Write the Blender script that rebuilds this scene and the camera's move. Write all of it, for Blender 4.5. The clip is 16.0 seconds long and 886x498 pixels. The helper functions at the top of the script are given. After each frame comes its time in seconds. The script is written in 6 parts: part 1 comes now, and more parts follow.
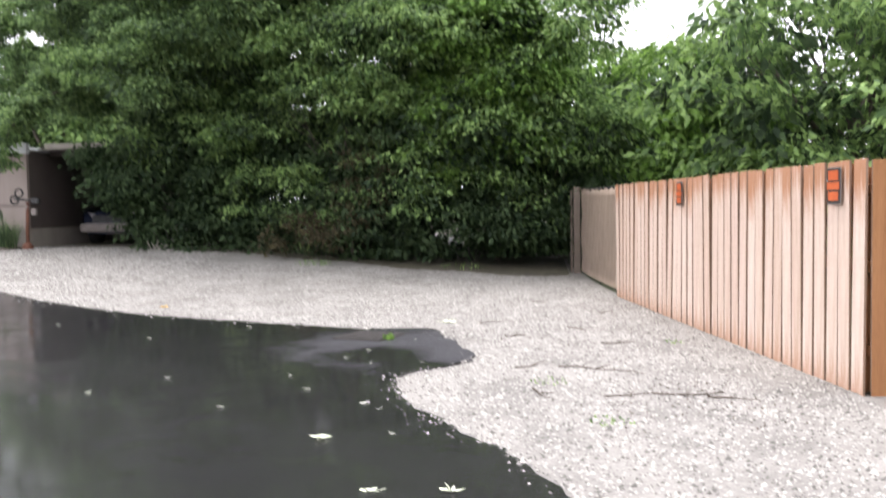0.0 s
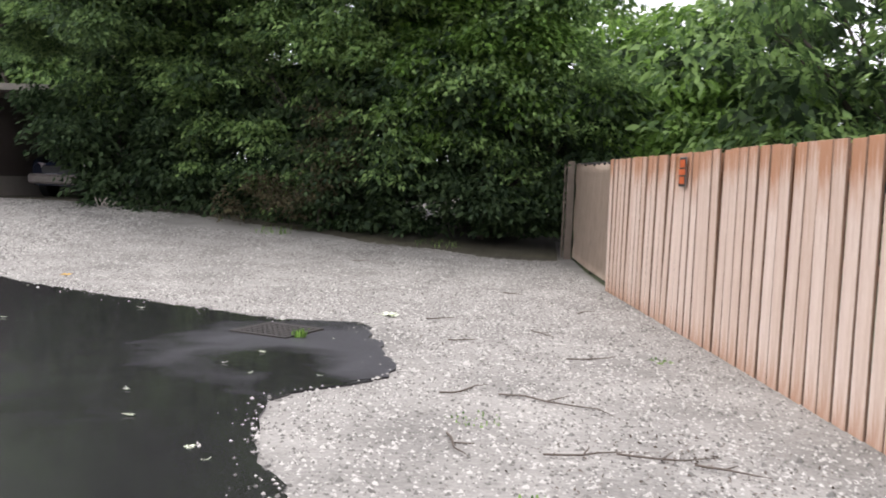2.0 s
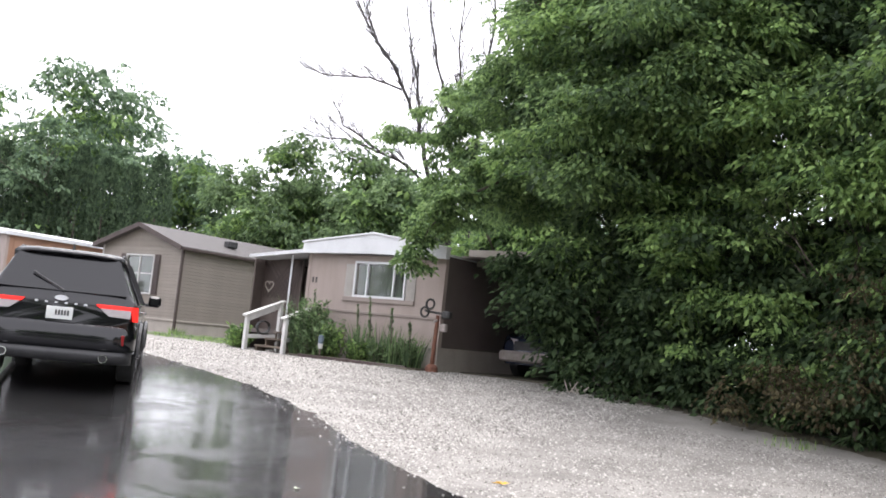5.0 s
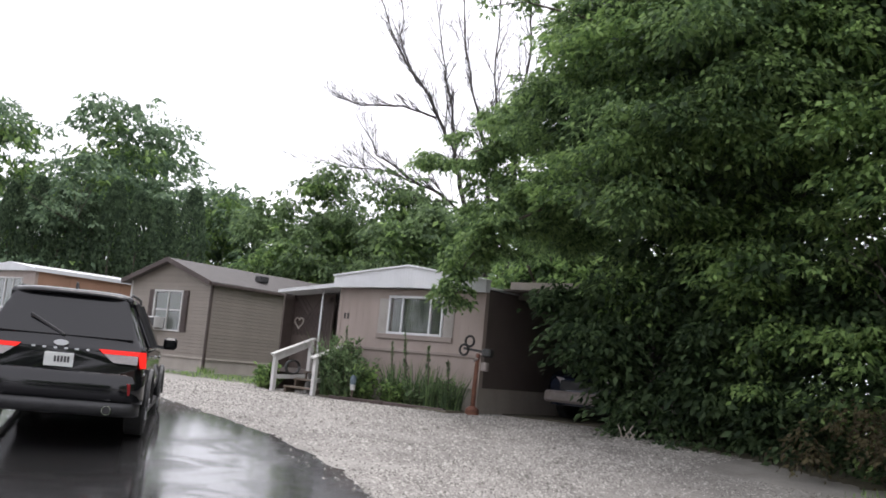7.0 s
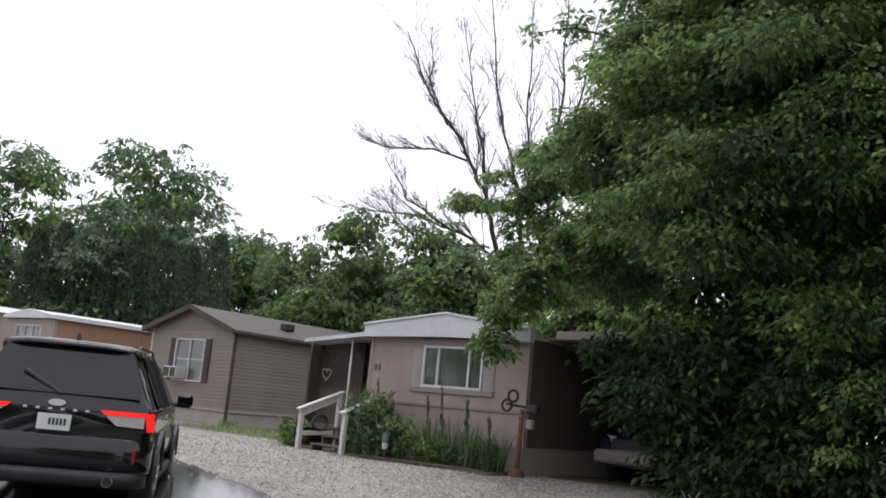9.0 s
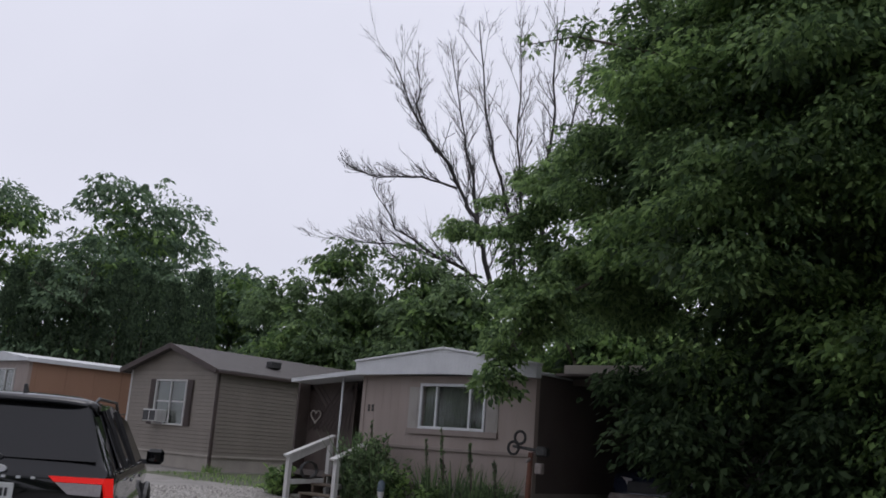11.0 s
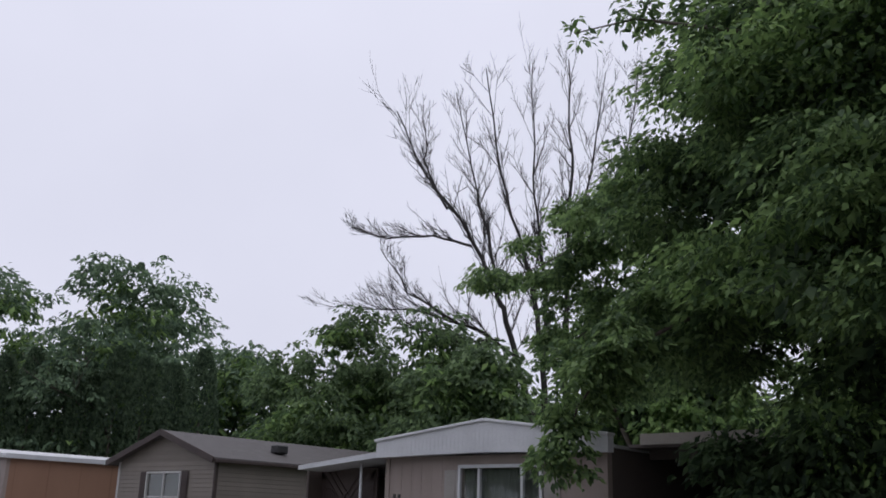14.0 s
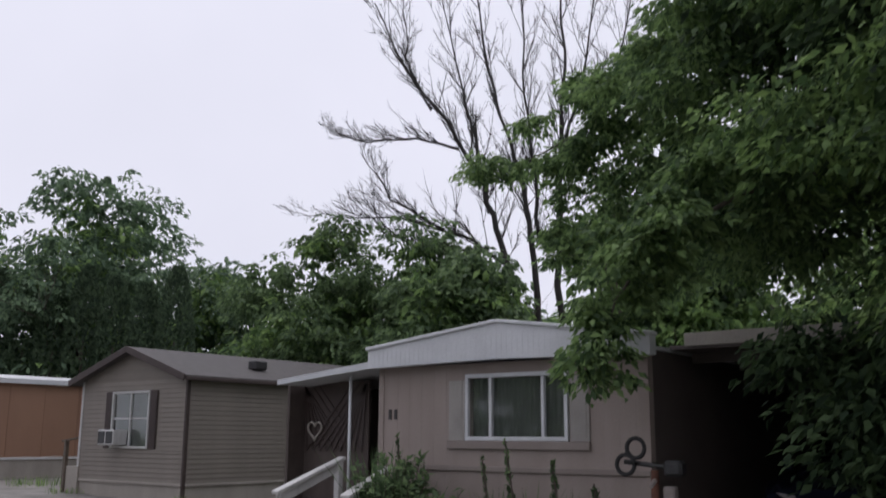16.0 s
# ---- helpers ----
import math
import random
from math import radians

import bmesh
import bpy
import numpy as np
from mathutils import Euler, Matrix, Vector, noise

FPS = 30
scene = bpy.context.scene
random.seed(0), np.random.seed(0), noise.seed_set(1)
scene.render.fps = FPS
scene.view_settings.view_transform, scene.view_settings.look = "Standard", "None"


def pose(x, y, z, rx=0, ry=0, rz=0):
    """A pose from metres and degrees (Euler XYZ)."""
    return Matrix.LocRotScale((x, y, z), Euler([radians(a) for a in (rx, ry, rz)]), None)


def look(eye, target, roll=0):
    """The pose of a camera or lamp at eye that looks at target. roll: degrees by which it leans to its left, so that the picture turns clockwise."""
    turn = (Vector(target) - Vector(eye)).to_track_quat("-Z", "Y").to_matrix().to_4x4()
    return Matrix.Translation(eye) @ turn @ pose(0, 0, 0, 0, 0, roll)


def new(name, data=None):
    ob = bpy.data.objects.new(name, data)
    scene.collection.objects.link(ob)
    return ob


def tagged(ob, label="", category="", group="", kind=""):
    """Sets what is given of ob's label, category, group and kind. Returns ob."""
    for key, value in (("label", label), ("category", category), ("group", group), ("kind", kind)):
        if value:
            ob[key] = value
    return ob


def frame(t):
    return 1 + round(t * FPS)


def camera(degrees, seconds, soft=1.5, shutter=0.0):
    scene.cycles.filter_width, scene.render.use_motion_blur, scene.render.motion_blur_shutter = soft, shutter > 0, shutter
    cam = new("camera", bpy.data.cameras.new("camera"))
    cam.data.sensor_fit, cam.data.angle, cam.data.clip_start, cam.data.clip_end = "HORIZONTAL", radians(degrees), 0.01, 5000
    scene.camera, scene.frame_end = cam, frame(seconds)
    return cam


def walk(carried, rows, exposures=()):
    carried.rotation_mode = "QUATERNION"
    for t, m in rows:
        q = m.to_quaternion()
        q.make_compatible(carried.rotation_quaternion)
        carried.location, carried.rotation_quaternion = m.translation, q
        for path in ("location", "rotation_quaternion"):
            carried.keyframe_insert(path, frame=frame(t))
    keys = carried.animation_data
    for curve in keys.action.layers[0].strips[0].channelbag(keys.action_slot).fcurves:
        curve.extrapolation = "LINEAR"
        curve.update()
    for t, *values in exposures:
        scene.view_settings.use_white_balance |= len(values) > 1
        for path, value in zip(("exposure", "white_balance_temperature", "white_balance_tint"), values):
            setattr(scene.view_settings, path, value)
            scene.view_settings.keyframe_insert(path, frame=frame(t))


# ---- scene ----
cam = camera(51.0, 16.0, soft=1.7, shutter=0.3)
PATH = [
    (0, (2.017, -4.893, 1.511), (1.837, -2.903, 1.421), -0.8),
    (0.5, (2.182, -4.295, 1.51), (2.047, -2.319, 1.231), 1.8),
    (1, (2.4, -3.701, 1.494), (2.238, -1.726, 1.223), 3.7),
    (1.5, (2.441, -3.048, 1.433), (2.3, -1.064, 1.227), 1.2),
    (2, (2.515, -2.533, 1.471), (2.314, -0.549, 1.321), 2.3),
    (2.5, (2.582, -2.101, 1.442), (2.149, -0.157, 1.264), 2.7),
    (3, (2.489, -1.556, 1.442), (1.998, 0.375, 1.274), 4.3),
    (3.5, (2.212, -0.976, 1.456), (1.434, 0.855, 1.255), 2.1),
    (4, (2.025, -0.504, 1.472), (1.199, 1.311, 1.315), 3.0),
    (4.5, (1.246, 0.792, 1.347), (0.134, 2.453, 1.413), 4.2),
    (5, (0.908, 1.403, 1.291), (-0.251, 3.021, 1.485), 5.8),
    (7.5, (-0.256, 2.652, 1.464), (-1.522, 4.178, 1.726), 4.6),
    (8, (-0.636, 2.946, 1.405), (-1.994, 4.399, 1.619), 5.3),
    (8.5, (-0.79, 3.298, 1.495), (-2.062, 4.82, 1.756), 3.5),
    (9, (-0.963, 3.352, 1.583), (-2.226, 4.863, 1.93), 5.5),
    (11.5, (-2.313, 4.699, 1.825), (-3.548, 6.215, 2.243), 4.0),
    (12, (-2.756, 5.18, 1.895), (-4.016, 6.684, 2.282), 5.2),
    (12.5, (-3.03, 5.489, 1.946), (-4.254, 7.011, 2.377), 2.1),
    (13, (-3.452, 5.853, 1.956), (-4.694, 7.358, 2.396), 3.3),
    (13.5, (-3.754, 6.119, 2.0), (-4.955, 7.65, 2.462), 1.3),
    (14, (-4.184, 6.403, 2.047), (-5.413, 7.877, 2.613), 1.6),
    (14.5, (-4.427, 6.625, 2.045), (-5.591, 8.156, 2.594), 3.2),
    (15, (-4.873, 6.954, 2.099), (-6.052, 8.463, 2.676), 1.1),
    (15.5, (-5.4, 7.547, 2.073), (-6.598, 9.056, 2.608), 1.8),
    (16, (-5.882, 7.991, 2.096), (-7.097, 9.529, 2.494), 0.3),
]
EXPOSURE = [(0.0, 1.6, 6500, 14), (0.6, 1.15, 6500, 14), (2.5, 1.18, 6500, 14), (4.0, 1.4, 6500, 14), (5.0, 1.55, 6500, 14), (7.3, 0.8, 6500, 14), (9.0, 0.47, 6500, 14),
            (11.3, -0.35, 6180, 16), (12.2, -0.02, 6420, 16), (13.3, -0.02, 6420, 16), (14.0, -0.34, 6120, 17), (15.0, -0.42, 6120, 17), (15.5, -0.48, 6150, 17), (16.0, -0.22, 6250, 17)]
walk(cam, [(t, look(eye, target, roll)) for t, eye, target, roll in PATH], EXPOSURE)

# ---- light: an overcast, rainy sky ----
world = bpy.data.worlds.new("overcast")
scene.world = world
world.use_nodes = True
wn, wl = world.node_tree.nodes, world.node_tree.links
sky = wn.new("ShaderNodeTexSky")
sky.sky_type, sky.sun_disc = "NISHITA", False
sky.sun_elevation, sky.sun_rotation = radians(74), radians(-30)
sky.air_density, sky.dust_density, sky.ozone_density = 1.0, 6.0, 1.0
grey = wn.new("ShaderNodeHueSaturation")
grey.inputs["Saturation"].default_value = 0.12
cloud = wn.new("ShaderNodeTexNoise")
cloud.inputs["Scale"].default_value, cloud.inputs["Detail"].default_value = 2.2, 4.0
veil = wn.new("ShaderNodeMix")
veil.data_type = "RGBA"
veil.inputs["A"].default_value, veil.inputs["B"].default_value = (6.4, 6.6, 7.2, 1), (8.8, 8.9, 9.5, 1)
over = wn.new("ShaderNodeMix")
over.data_type = "RGBA"
over.inputs["Factor"].default_value = 0.85
wl.new(sky.outputs["Color"], grey.inputs["Color"])
wl.new(cloud.outputs["Fac"], veil.inputs["Factor"])
wl.new(grey.outputs["Color"], over.inputs["A"])
wl.new(veil.outputs["Result"], over.inputs["B"])
wl.new(over.outputs["Result"], wn["Background"].inputs["Color"])
wn["Background"].inputs["Strength"].default_value = 0.13

sun_data = bpy.data.lights.new("sun", "SUN")
sun_data.energy, sun_data.angle, sun_data.color = 1.0, radians(35), (1.0, 0.97, 0.93)
sun = new("sun", sun_data)
sun.rotation_euler = (radians(-14), radians(-8), 0.0)


# ---- materials ----
def rgb(c):
    return (c[0], c[1], c[2], 1.0)


def material(name, dark, light, scale=4.0, rough=(0.6, 0.85), bump=0.1, bump_scale=60.0, metal=0.0, fine=None,
             island=0.0, per_object=0.0, stretch=(1, 1, 1), spec=0.5):
    """Two-scale mottled paint or stone: broad stains mixed with fine grain, and a fine relief."""
    mat = bpy.data.materials.new(name)
    mat.use_nodes = True
    n, l = mat.node_tree.nodes, mat.node_tree.links
    b = n["Principled BSDF"]
    co = n.new("ShaderNodeTexCoord")
    mp = n.new("ShaderNodeMapping")
    mp.inputs["Scale"].default_value = stretch
    l.new(co.outputs["Object"], mp.inputs["Vector"])
    broad, grain = n.new("ShaderNodeTexNoise"), n.new("ShaderNodeTexNoise")
    broad.inputs["Scale"].default_value, broad.inputs["Detail"].default_value = scale, 5.0
    grain.inputs["Scale"].default_value, grain.inputs["Detail"].default_value = bump_scale, 3.0
    for tex in (broad, grain):
        l.new(mp.outputs["Vector"], tex.inputs["Vector"])
    both = n.new("ShaderNodeMath")
    both.operation = "MULTIPLY_ADD"
    both.inputs[1].default_value = 0.45
    l.new(grain.outputs["Fac"], both.inputs[0])
    half = n.new("ShaderNodeMath")
    half.operation = "MULTIPLY"
    half.inputs[1].default_value = 0.55
    l.new(broad.outputs["Fac"], half.inputs[0])
    l.new(half.outputs[0], both.inputs[2])
    fac = both.outputs[0]
    for amount, node, socket in ((island, "ShaderNodeNewGeometry", "Random Per Island"), (per_object, "ShaderNodeObjectInfo", "Random")):
        if amount:
            rnd = n.new(node)
            add = n.new("ShaderNodeMath")
            add.operation = "MULTIPLY_ADD"
            add.inputs[1].default_value = amount
            l.new(rnd.outputs[socket], add.inputs[0])
            l.new(fac, add.inputs[2])
            sub = n.new("ShaderNodeMath")
            sub.operation = "SUBTRACT"
            sub.inputs[1].default_value = amount / 2
            l.new(add.outputs[0], sub.inputs[0])
            fac = sub.outputs[0]
    ramp = n.new("ShaderNodeValToRGB")
    ramp.color_ramp.elements[0].position, ramp.color_ramp.elements[1].position = 0.3, 0.7
    ramp.color_ramp.elements[0].color, ramp.color_ramp.elements[1].color = rgb(dark), rgb(light)
    l.new(fac, ramp.inputs["Fac"])
    l.new(ramp.outputs["Color"], b.inputs["Base Color"])
    rr = n.new("ShaderNodeMapRange")
    rr.inputs["To Min"].default_value, rr.inputs["To Max"].default_value = rough
    l.new(grain.outputs["Fac"], rr.inputs["Value"])
    l.new(rr.outputs["Result"], b.inputs["Roughness"])
    b.inputs["Metallic"].default_value = metal
    b.inputs["Specular IOR Level"].default_value = spec
    if bump:
        bp = n.new("ShaderNodeBump")
        bp.inputs["Strength"].default_value, bp.inputs["Distance"].default_value = bump, 0.01
        l.new(grain.outputs["Fac"], bp.inputs["Height"])
        l.new(bp.outputs["Normal"], b.inputs["Normal"])
    return mat


def leaf_material(name, dark, light):
    mat = material(name, dark, light, scale=1.5, rough=(0.5, 0.75), bump=0, bump_scale=5.0, island=0.3, spec=0.2)
    n, l = mat.node_tree.nodes, mat.node_tree.links
    b, out = n["Principled BSDF"], n["Material Output"]
    thin = n.new("ShaderNodeBsdfTranslucent")
    ramp = next(x for x in n if x.bl_idname == "ShaderNodeValToRGB").color_ramp.elements
    ramp[0].position, ramp[1].position = 0.40, 0.62
    l.new(b.inputs["Base Color"].links[0].from_socket, thin.inputs["Color"])
    mix = n.new("ShaderNodeMixShader")
    mix.inputs["Fac"].default_value = 0.48
    l.new(b.outputs[0], mix.inputs[1])
    l.new(thin.outputs[0], mix.inputs[2])
    l.new(mix.outputs[0], out.inputs["Surface"])
    return mat


GRAVEL = material("gravel", (0.11, 0.102, 0.092), (0.31, 0.293, 0.268), scale=1.3, rough=(0.5, 0.85), bump=1.0, bump_scale=26)
STONE = material("stones", (0.10, 0.093, 0.083), (0.39, 0.37, 0.34), scale=30, rough=(0.5, 0.85), bump=0.2, bump_scale=120, island=0.9)
SOIL = material("soil", (0.03, 0.025, 0.017), (0.09, 0.08, 0.05), scale=1.5, bump=0.8, bump_scale=30)
GRASS = material("grass", (0.03, 0.042, 0.016), (0.085, 0.095, 0.045), scale=2.2, bump=0.8, bump_scale=40)
ROOFING = material("shingle", (0.036, 0.032, 0.031), (0.085, 0.077, 0.073), scale=6, bump=0.5, bump_scale=80)
WHITE_METAL = material("white_metal", (0.50, 0.51, 0.52), (0.66, 0.67, 0.68), scale=2, rough=(0.35, 0.55), bump=0.05)
WHITE_PAINT = material("white_paint", (0.42, 0.415, 0.40), (0.62, 0.61, 0.59), scale=5, rough=(0.5, 0.7), bump=0.15, stretch=(3, 3, 0.8))
PINK_SIDING = material("pink_beige_siding", (0.255, 0.205, 0.18), (0.345, 0.287, 0.256), scale=1.5, rough=(0.5, 0.75), bump=0.1, stretch=(2, 2, 0.5))
PINK_TRIM = material("pink_beige_trim", (0.21, 0.17, 0.15), (0.28, 0.235, 0.21), scale=3, rough=(0.5, 0.75))
SHUTTER_PALE = material("pale_shutter", (0.30, 0.28, 0.255), (0.40, 0.375, 0.345), scale=4, rough=(0.5, 0.7))
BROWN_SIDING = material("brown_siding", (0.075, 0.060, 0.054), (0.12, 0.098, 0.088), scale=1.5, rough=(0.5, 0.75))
BEIGE_SIDING = material("beige_siding", (0.165, 0.142, 0.118), (0.23, 0.20, 0.168), scale=1.5, rough=(0.5, 0.7), per_object=0.12)
SKIRT = material("skirting", (0.25, 0.225, 0.195), (0.38, 0.345, 0.30), scale=2, rough=(0.6, 0.85), bump=0.15, stretch=(1, 1, 0.4))
DARK_TRIM = material("dark_trim", (0.032, 0.02, 0.017), (0.06, 0.04, 0.034), scale=4, rough=(0.45, 0.7))
TAN_TRIM = material("tan_trim", (0.085, 0.064, 0.047), (0.155, 0.12, 0.092), scale=4, rough=(0.5, 0.7))
ORANGE_SIDING = material("orange_siding", (0.215, 0.118, 0.074), (0.305, 0.175, 0.112), scale=1.0, rough=(0.5, 0.75), stretch=(1, 1, 0.4), per_object=0.25)
TAN_DOOR = material("tan_door", (0.34, 0.19, 0.115), (0.42, 0.255, 0.165), scale=2, rough=(0.5, 0.7))
LATTICE = material("dark_lattice", (0.05, 0.035, 0.03), (0.09, 0.07, 0.06), scale=5)
CURTAIN = material("curtain", (0.07, 0.075, 0.065), (0.17, 0.175, 0.155), scale=3, rough=(0.8, 0.95), stretch=(14, 14, 0.6))
BARK = material("bark", (0.045, 0.035, 0.027), (0.13, 0.105, 0.085), scale=6, bump=0.8, bump_scale=30, stretch=(1, 1, 0.3))
DEAD_BARK = material("dead_bark", (0.012, 0.010, 0.009), (0.032, 0.027, 0.023), scale=4, bump=0.5, bump_scale=30)
LEAF = leaf_material("leaf", (0.09, 0.155, 0.06), (0.29, 0.43, 0.145))
LEAF_BRIGHT = leaf_material("leaf_bright", (0.075, 0.14, 0.035), (0.24, 0.40, 0.09))
LEAF_ELDER = leaf_material("leaf_elder", (0.075, 0.127, 0.056), (0.24, 0.355, 0.132))
# Leaf colour darkened to stand in for shade under and inside the crowns.
LEAF_SHADED = leaf_material("leaf_shaded", (0.027, 0.048, 0.024), (0.10, 0.153, 0.068))
LEAF_MID = leaf_material("leaf_mid", (0.075, 0.12, 0.06), (0.20, 0.29, 0.13))
LEAF_CEDAR = leaf_material("leaf_cedar", (0.05, 0.08, 0.048), (0.13, 0.19, 0.105))
# Paler, bluer greens put rain haze into the colour of distant leaves.
LEAF_HAZED = leaf_material("leaf_hazed", (0.085, 0.135, 0.085), (0.20, 0.29, 0.165))
LEAF_BROWN = leaf_material("leaf_brown", (0.06, 0.05, 0.03), (0.13, 0.115, 0.06))
RUST = material("rust", (0.075, 0.03, 0.02), (0.17, 0.07, 0.04), scale=12, rough=(0.7, 0.95), bump=0.4)
IRON = material("iron", (0.03, 0.03, 0.03), (0.08, 0.08, 0.08), scale=10, rough=(0.35, 0.6), metal=0.6)
TWIG = material("twig", (0.05, 0.038, 0.03), (0.12, 0.09, 0.07), scale=20)
PALE_LEAF = material("pale_leaf", (0.42, 0.48, 0.30), (0.75, 0.78, 0.62), scale=20, rough=(0.3, 0.5), bump=0)
PANEL_TAN = material("tan_screen", (0.36, 0.28, 0.215), (0.50, 0.40, 0.32), scale=3, bump=0.5, bump_scale=90)
SIGN_ORANGE = material("sign_orange", (0.45, 0.085, 0.025), (0.60, 0.14, 0.04), scale=10, rough=(0.4, 0.6), bump=0)
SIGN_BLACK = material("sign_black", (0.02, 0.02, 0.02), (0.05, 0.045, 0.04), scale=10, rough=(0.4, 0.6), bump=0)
SIGN_EDGE = material("sign_edge", (0.20, 0.17, 0.155), (0.32, 0.28, 0.26), scale=10, rough=(0.4, 0.6), bump=0)

next(x for x in GRAVEL.node_tree.nodes if x.bl_idname == "ShaderNodeValToRGB").color_ramp.elements[0].position = 0.34
next(x for x in GRAVEL.node_tree.nodes if x.bl_idname == "ShaderNodeValToRGB").color_ramp.elements[1].position = 0.70


def asphalt_material():
    """Wet asphalt: dark grit under a film of water that lies in pools and streaks, nearly a mirror where it is deep."""
    mat = material("wet_asphalt", (0.0035, 0.0035, 0.004), (0.011, 0.0108, 0.011), scale=1.1, rough=(0.4, 0.6), bump=0.5, bump_scale=150, spec=0.12)
    n, l = mat.node_tree.nodes, mat.node_tree.links
    b = n["Principled BSDF"]
    co = n.new("ShaderNodeTexCoord")

    def noise(scale, detail, warp=0.0):
        tex = n.new("ShaderNodeTexNoise")
        tex.inputs["Scale"].default_value, tex.inputs["Detail"].default_value, tex.inputs["Distortion"].default_value = scale, detail, warp
        l.new(co.outputs["Object"], tex.inputs["Vector"])
        return tex.outputs["Fac"]

    def spread(value, a0, a1, b0, b1):
        m = n.new("ShaderNodeMapRange")
        for name, v in (("From Min", a0), ("From Max", a1), ("To Min", b0), ("To Max", b1)):
            m.inputs[name].default_value = v
        l.new(value, m.inputs["Value"])
        return m.outputs["Result"]

    def join(op, x, y):
        m = n.new("ShaderNodeMath")
        m.operation, m.use_clamp = op, True
        for k, v in enumerate((x, y)):
            if isinstance(v, float):
                m.inputs[k].default_value = v
            else:
                l.new(v, m.inputs[k])
        return m.outputs[0]

    broad, streak, ripple = noise(0.42, 3.0), noise(1.5, 9.0, 0.6), noise(7.0, 3.0, 0.4)
    wet = join("MAXIMUM", spread(broad, 0.42, 0.52, 0.0, 1.0), spread(streak, 0.44, 0.56, 0.0, 1.0))
    # a duller, greyer stretch of asphalt round the drain, with dark wet runnels across it
    smear = noise(1.9, 6.0)
    masks = []
    for place, near, far, rag in (((0.85, 5.05, 0), 0.95, 1.75, 1.4), ((0.5, 4.45, 0), 0.32, 0.66, 0.7), ((0.95, 3.75, 0), 0.15, 0.4, 0.5)):
        off = n.new("ShaderNodeVectorMath")
        off.operation = "DISTANCE"
        off.inputs[1].default_value = place
        l.new(co.outputs["Object"], off.inputs[0])
        mix = n.new("ShaderNodeMath")
        mix.operation = "MULTIPLY_ADD"
        mix.inputs[1].default_value = rag
        l.new(smear, mix.inputs[0])
        l.new(off.outputs["Value"], mix.inputs[2])
        masks.append(spread(mix.outputs[0], far + rag * 0.5, near + rag * 0.5, 0.0, 1.0))
    dull = join("SUBTRACT", join("SUBTRACT", masks[0], masks[1]), masks[2])
    tone = n.new("ShaderNodeMix")
    tone.data_type = "RGBA"
    tone.inputs["B"].default_value = (0.046, 0.045, 0.050, 1)
    l.new(dull, tone.inputs["Factor"])
    l.new(b.inputs["Base Color"].links[0].from_socket, tone.inputs["A"])
    l.new(tone.outputs["Result"], b.inputs["Base Color"])
    film = join("SUBTRACT", spread(wet, 0.0, 1.0, 0.8, 1.0), join("MULTIPLY", dull, 0.85))
    l.new(film, b.inputs["Coat Weight"])
    l.new(spread(wet, 0.0, 1.0, 0.10, 0.02), b.inputs["Coat Roughness"])
    b.inputs["Coat IOR"].default_value = 1.6
    waves = n.new("ShaderNodeBump")
    waves.inputs["Strength"].default_value, waves.inputs["Distance"].default_value = 0.05, 0.02
    l.new(ripple, waves.inputs["Height"])
    grit = n.new("ShaderNodeBump")
    grit.inputs["Distance"].default_value = 0.004
    l.new(spread(wet, 0.0, 1.0, 0.16, 0.04), grit.inputs["Strength"])
    l.new(noise(110.0, 2.0), grit.inputs["Height"])
    l.new(grit.outputs["Normal"], waves.inputs["Normal"])
    l.new(waves.outputs["Normal"], b.inputs["Coat Normal"])
    return mat


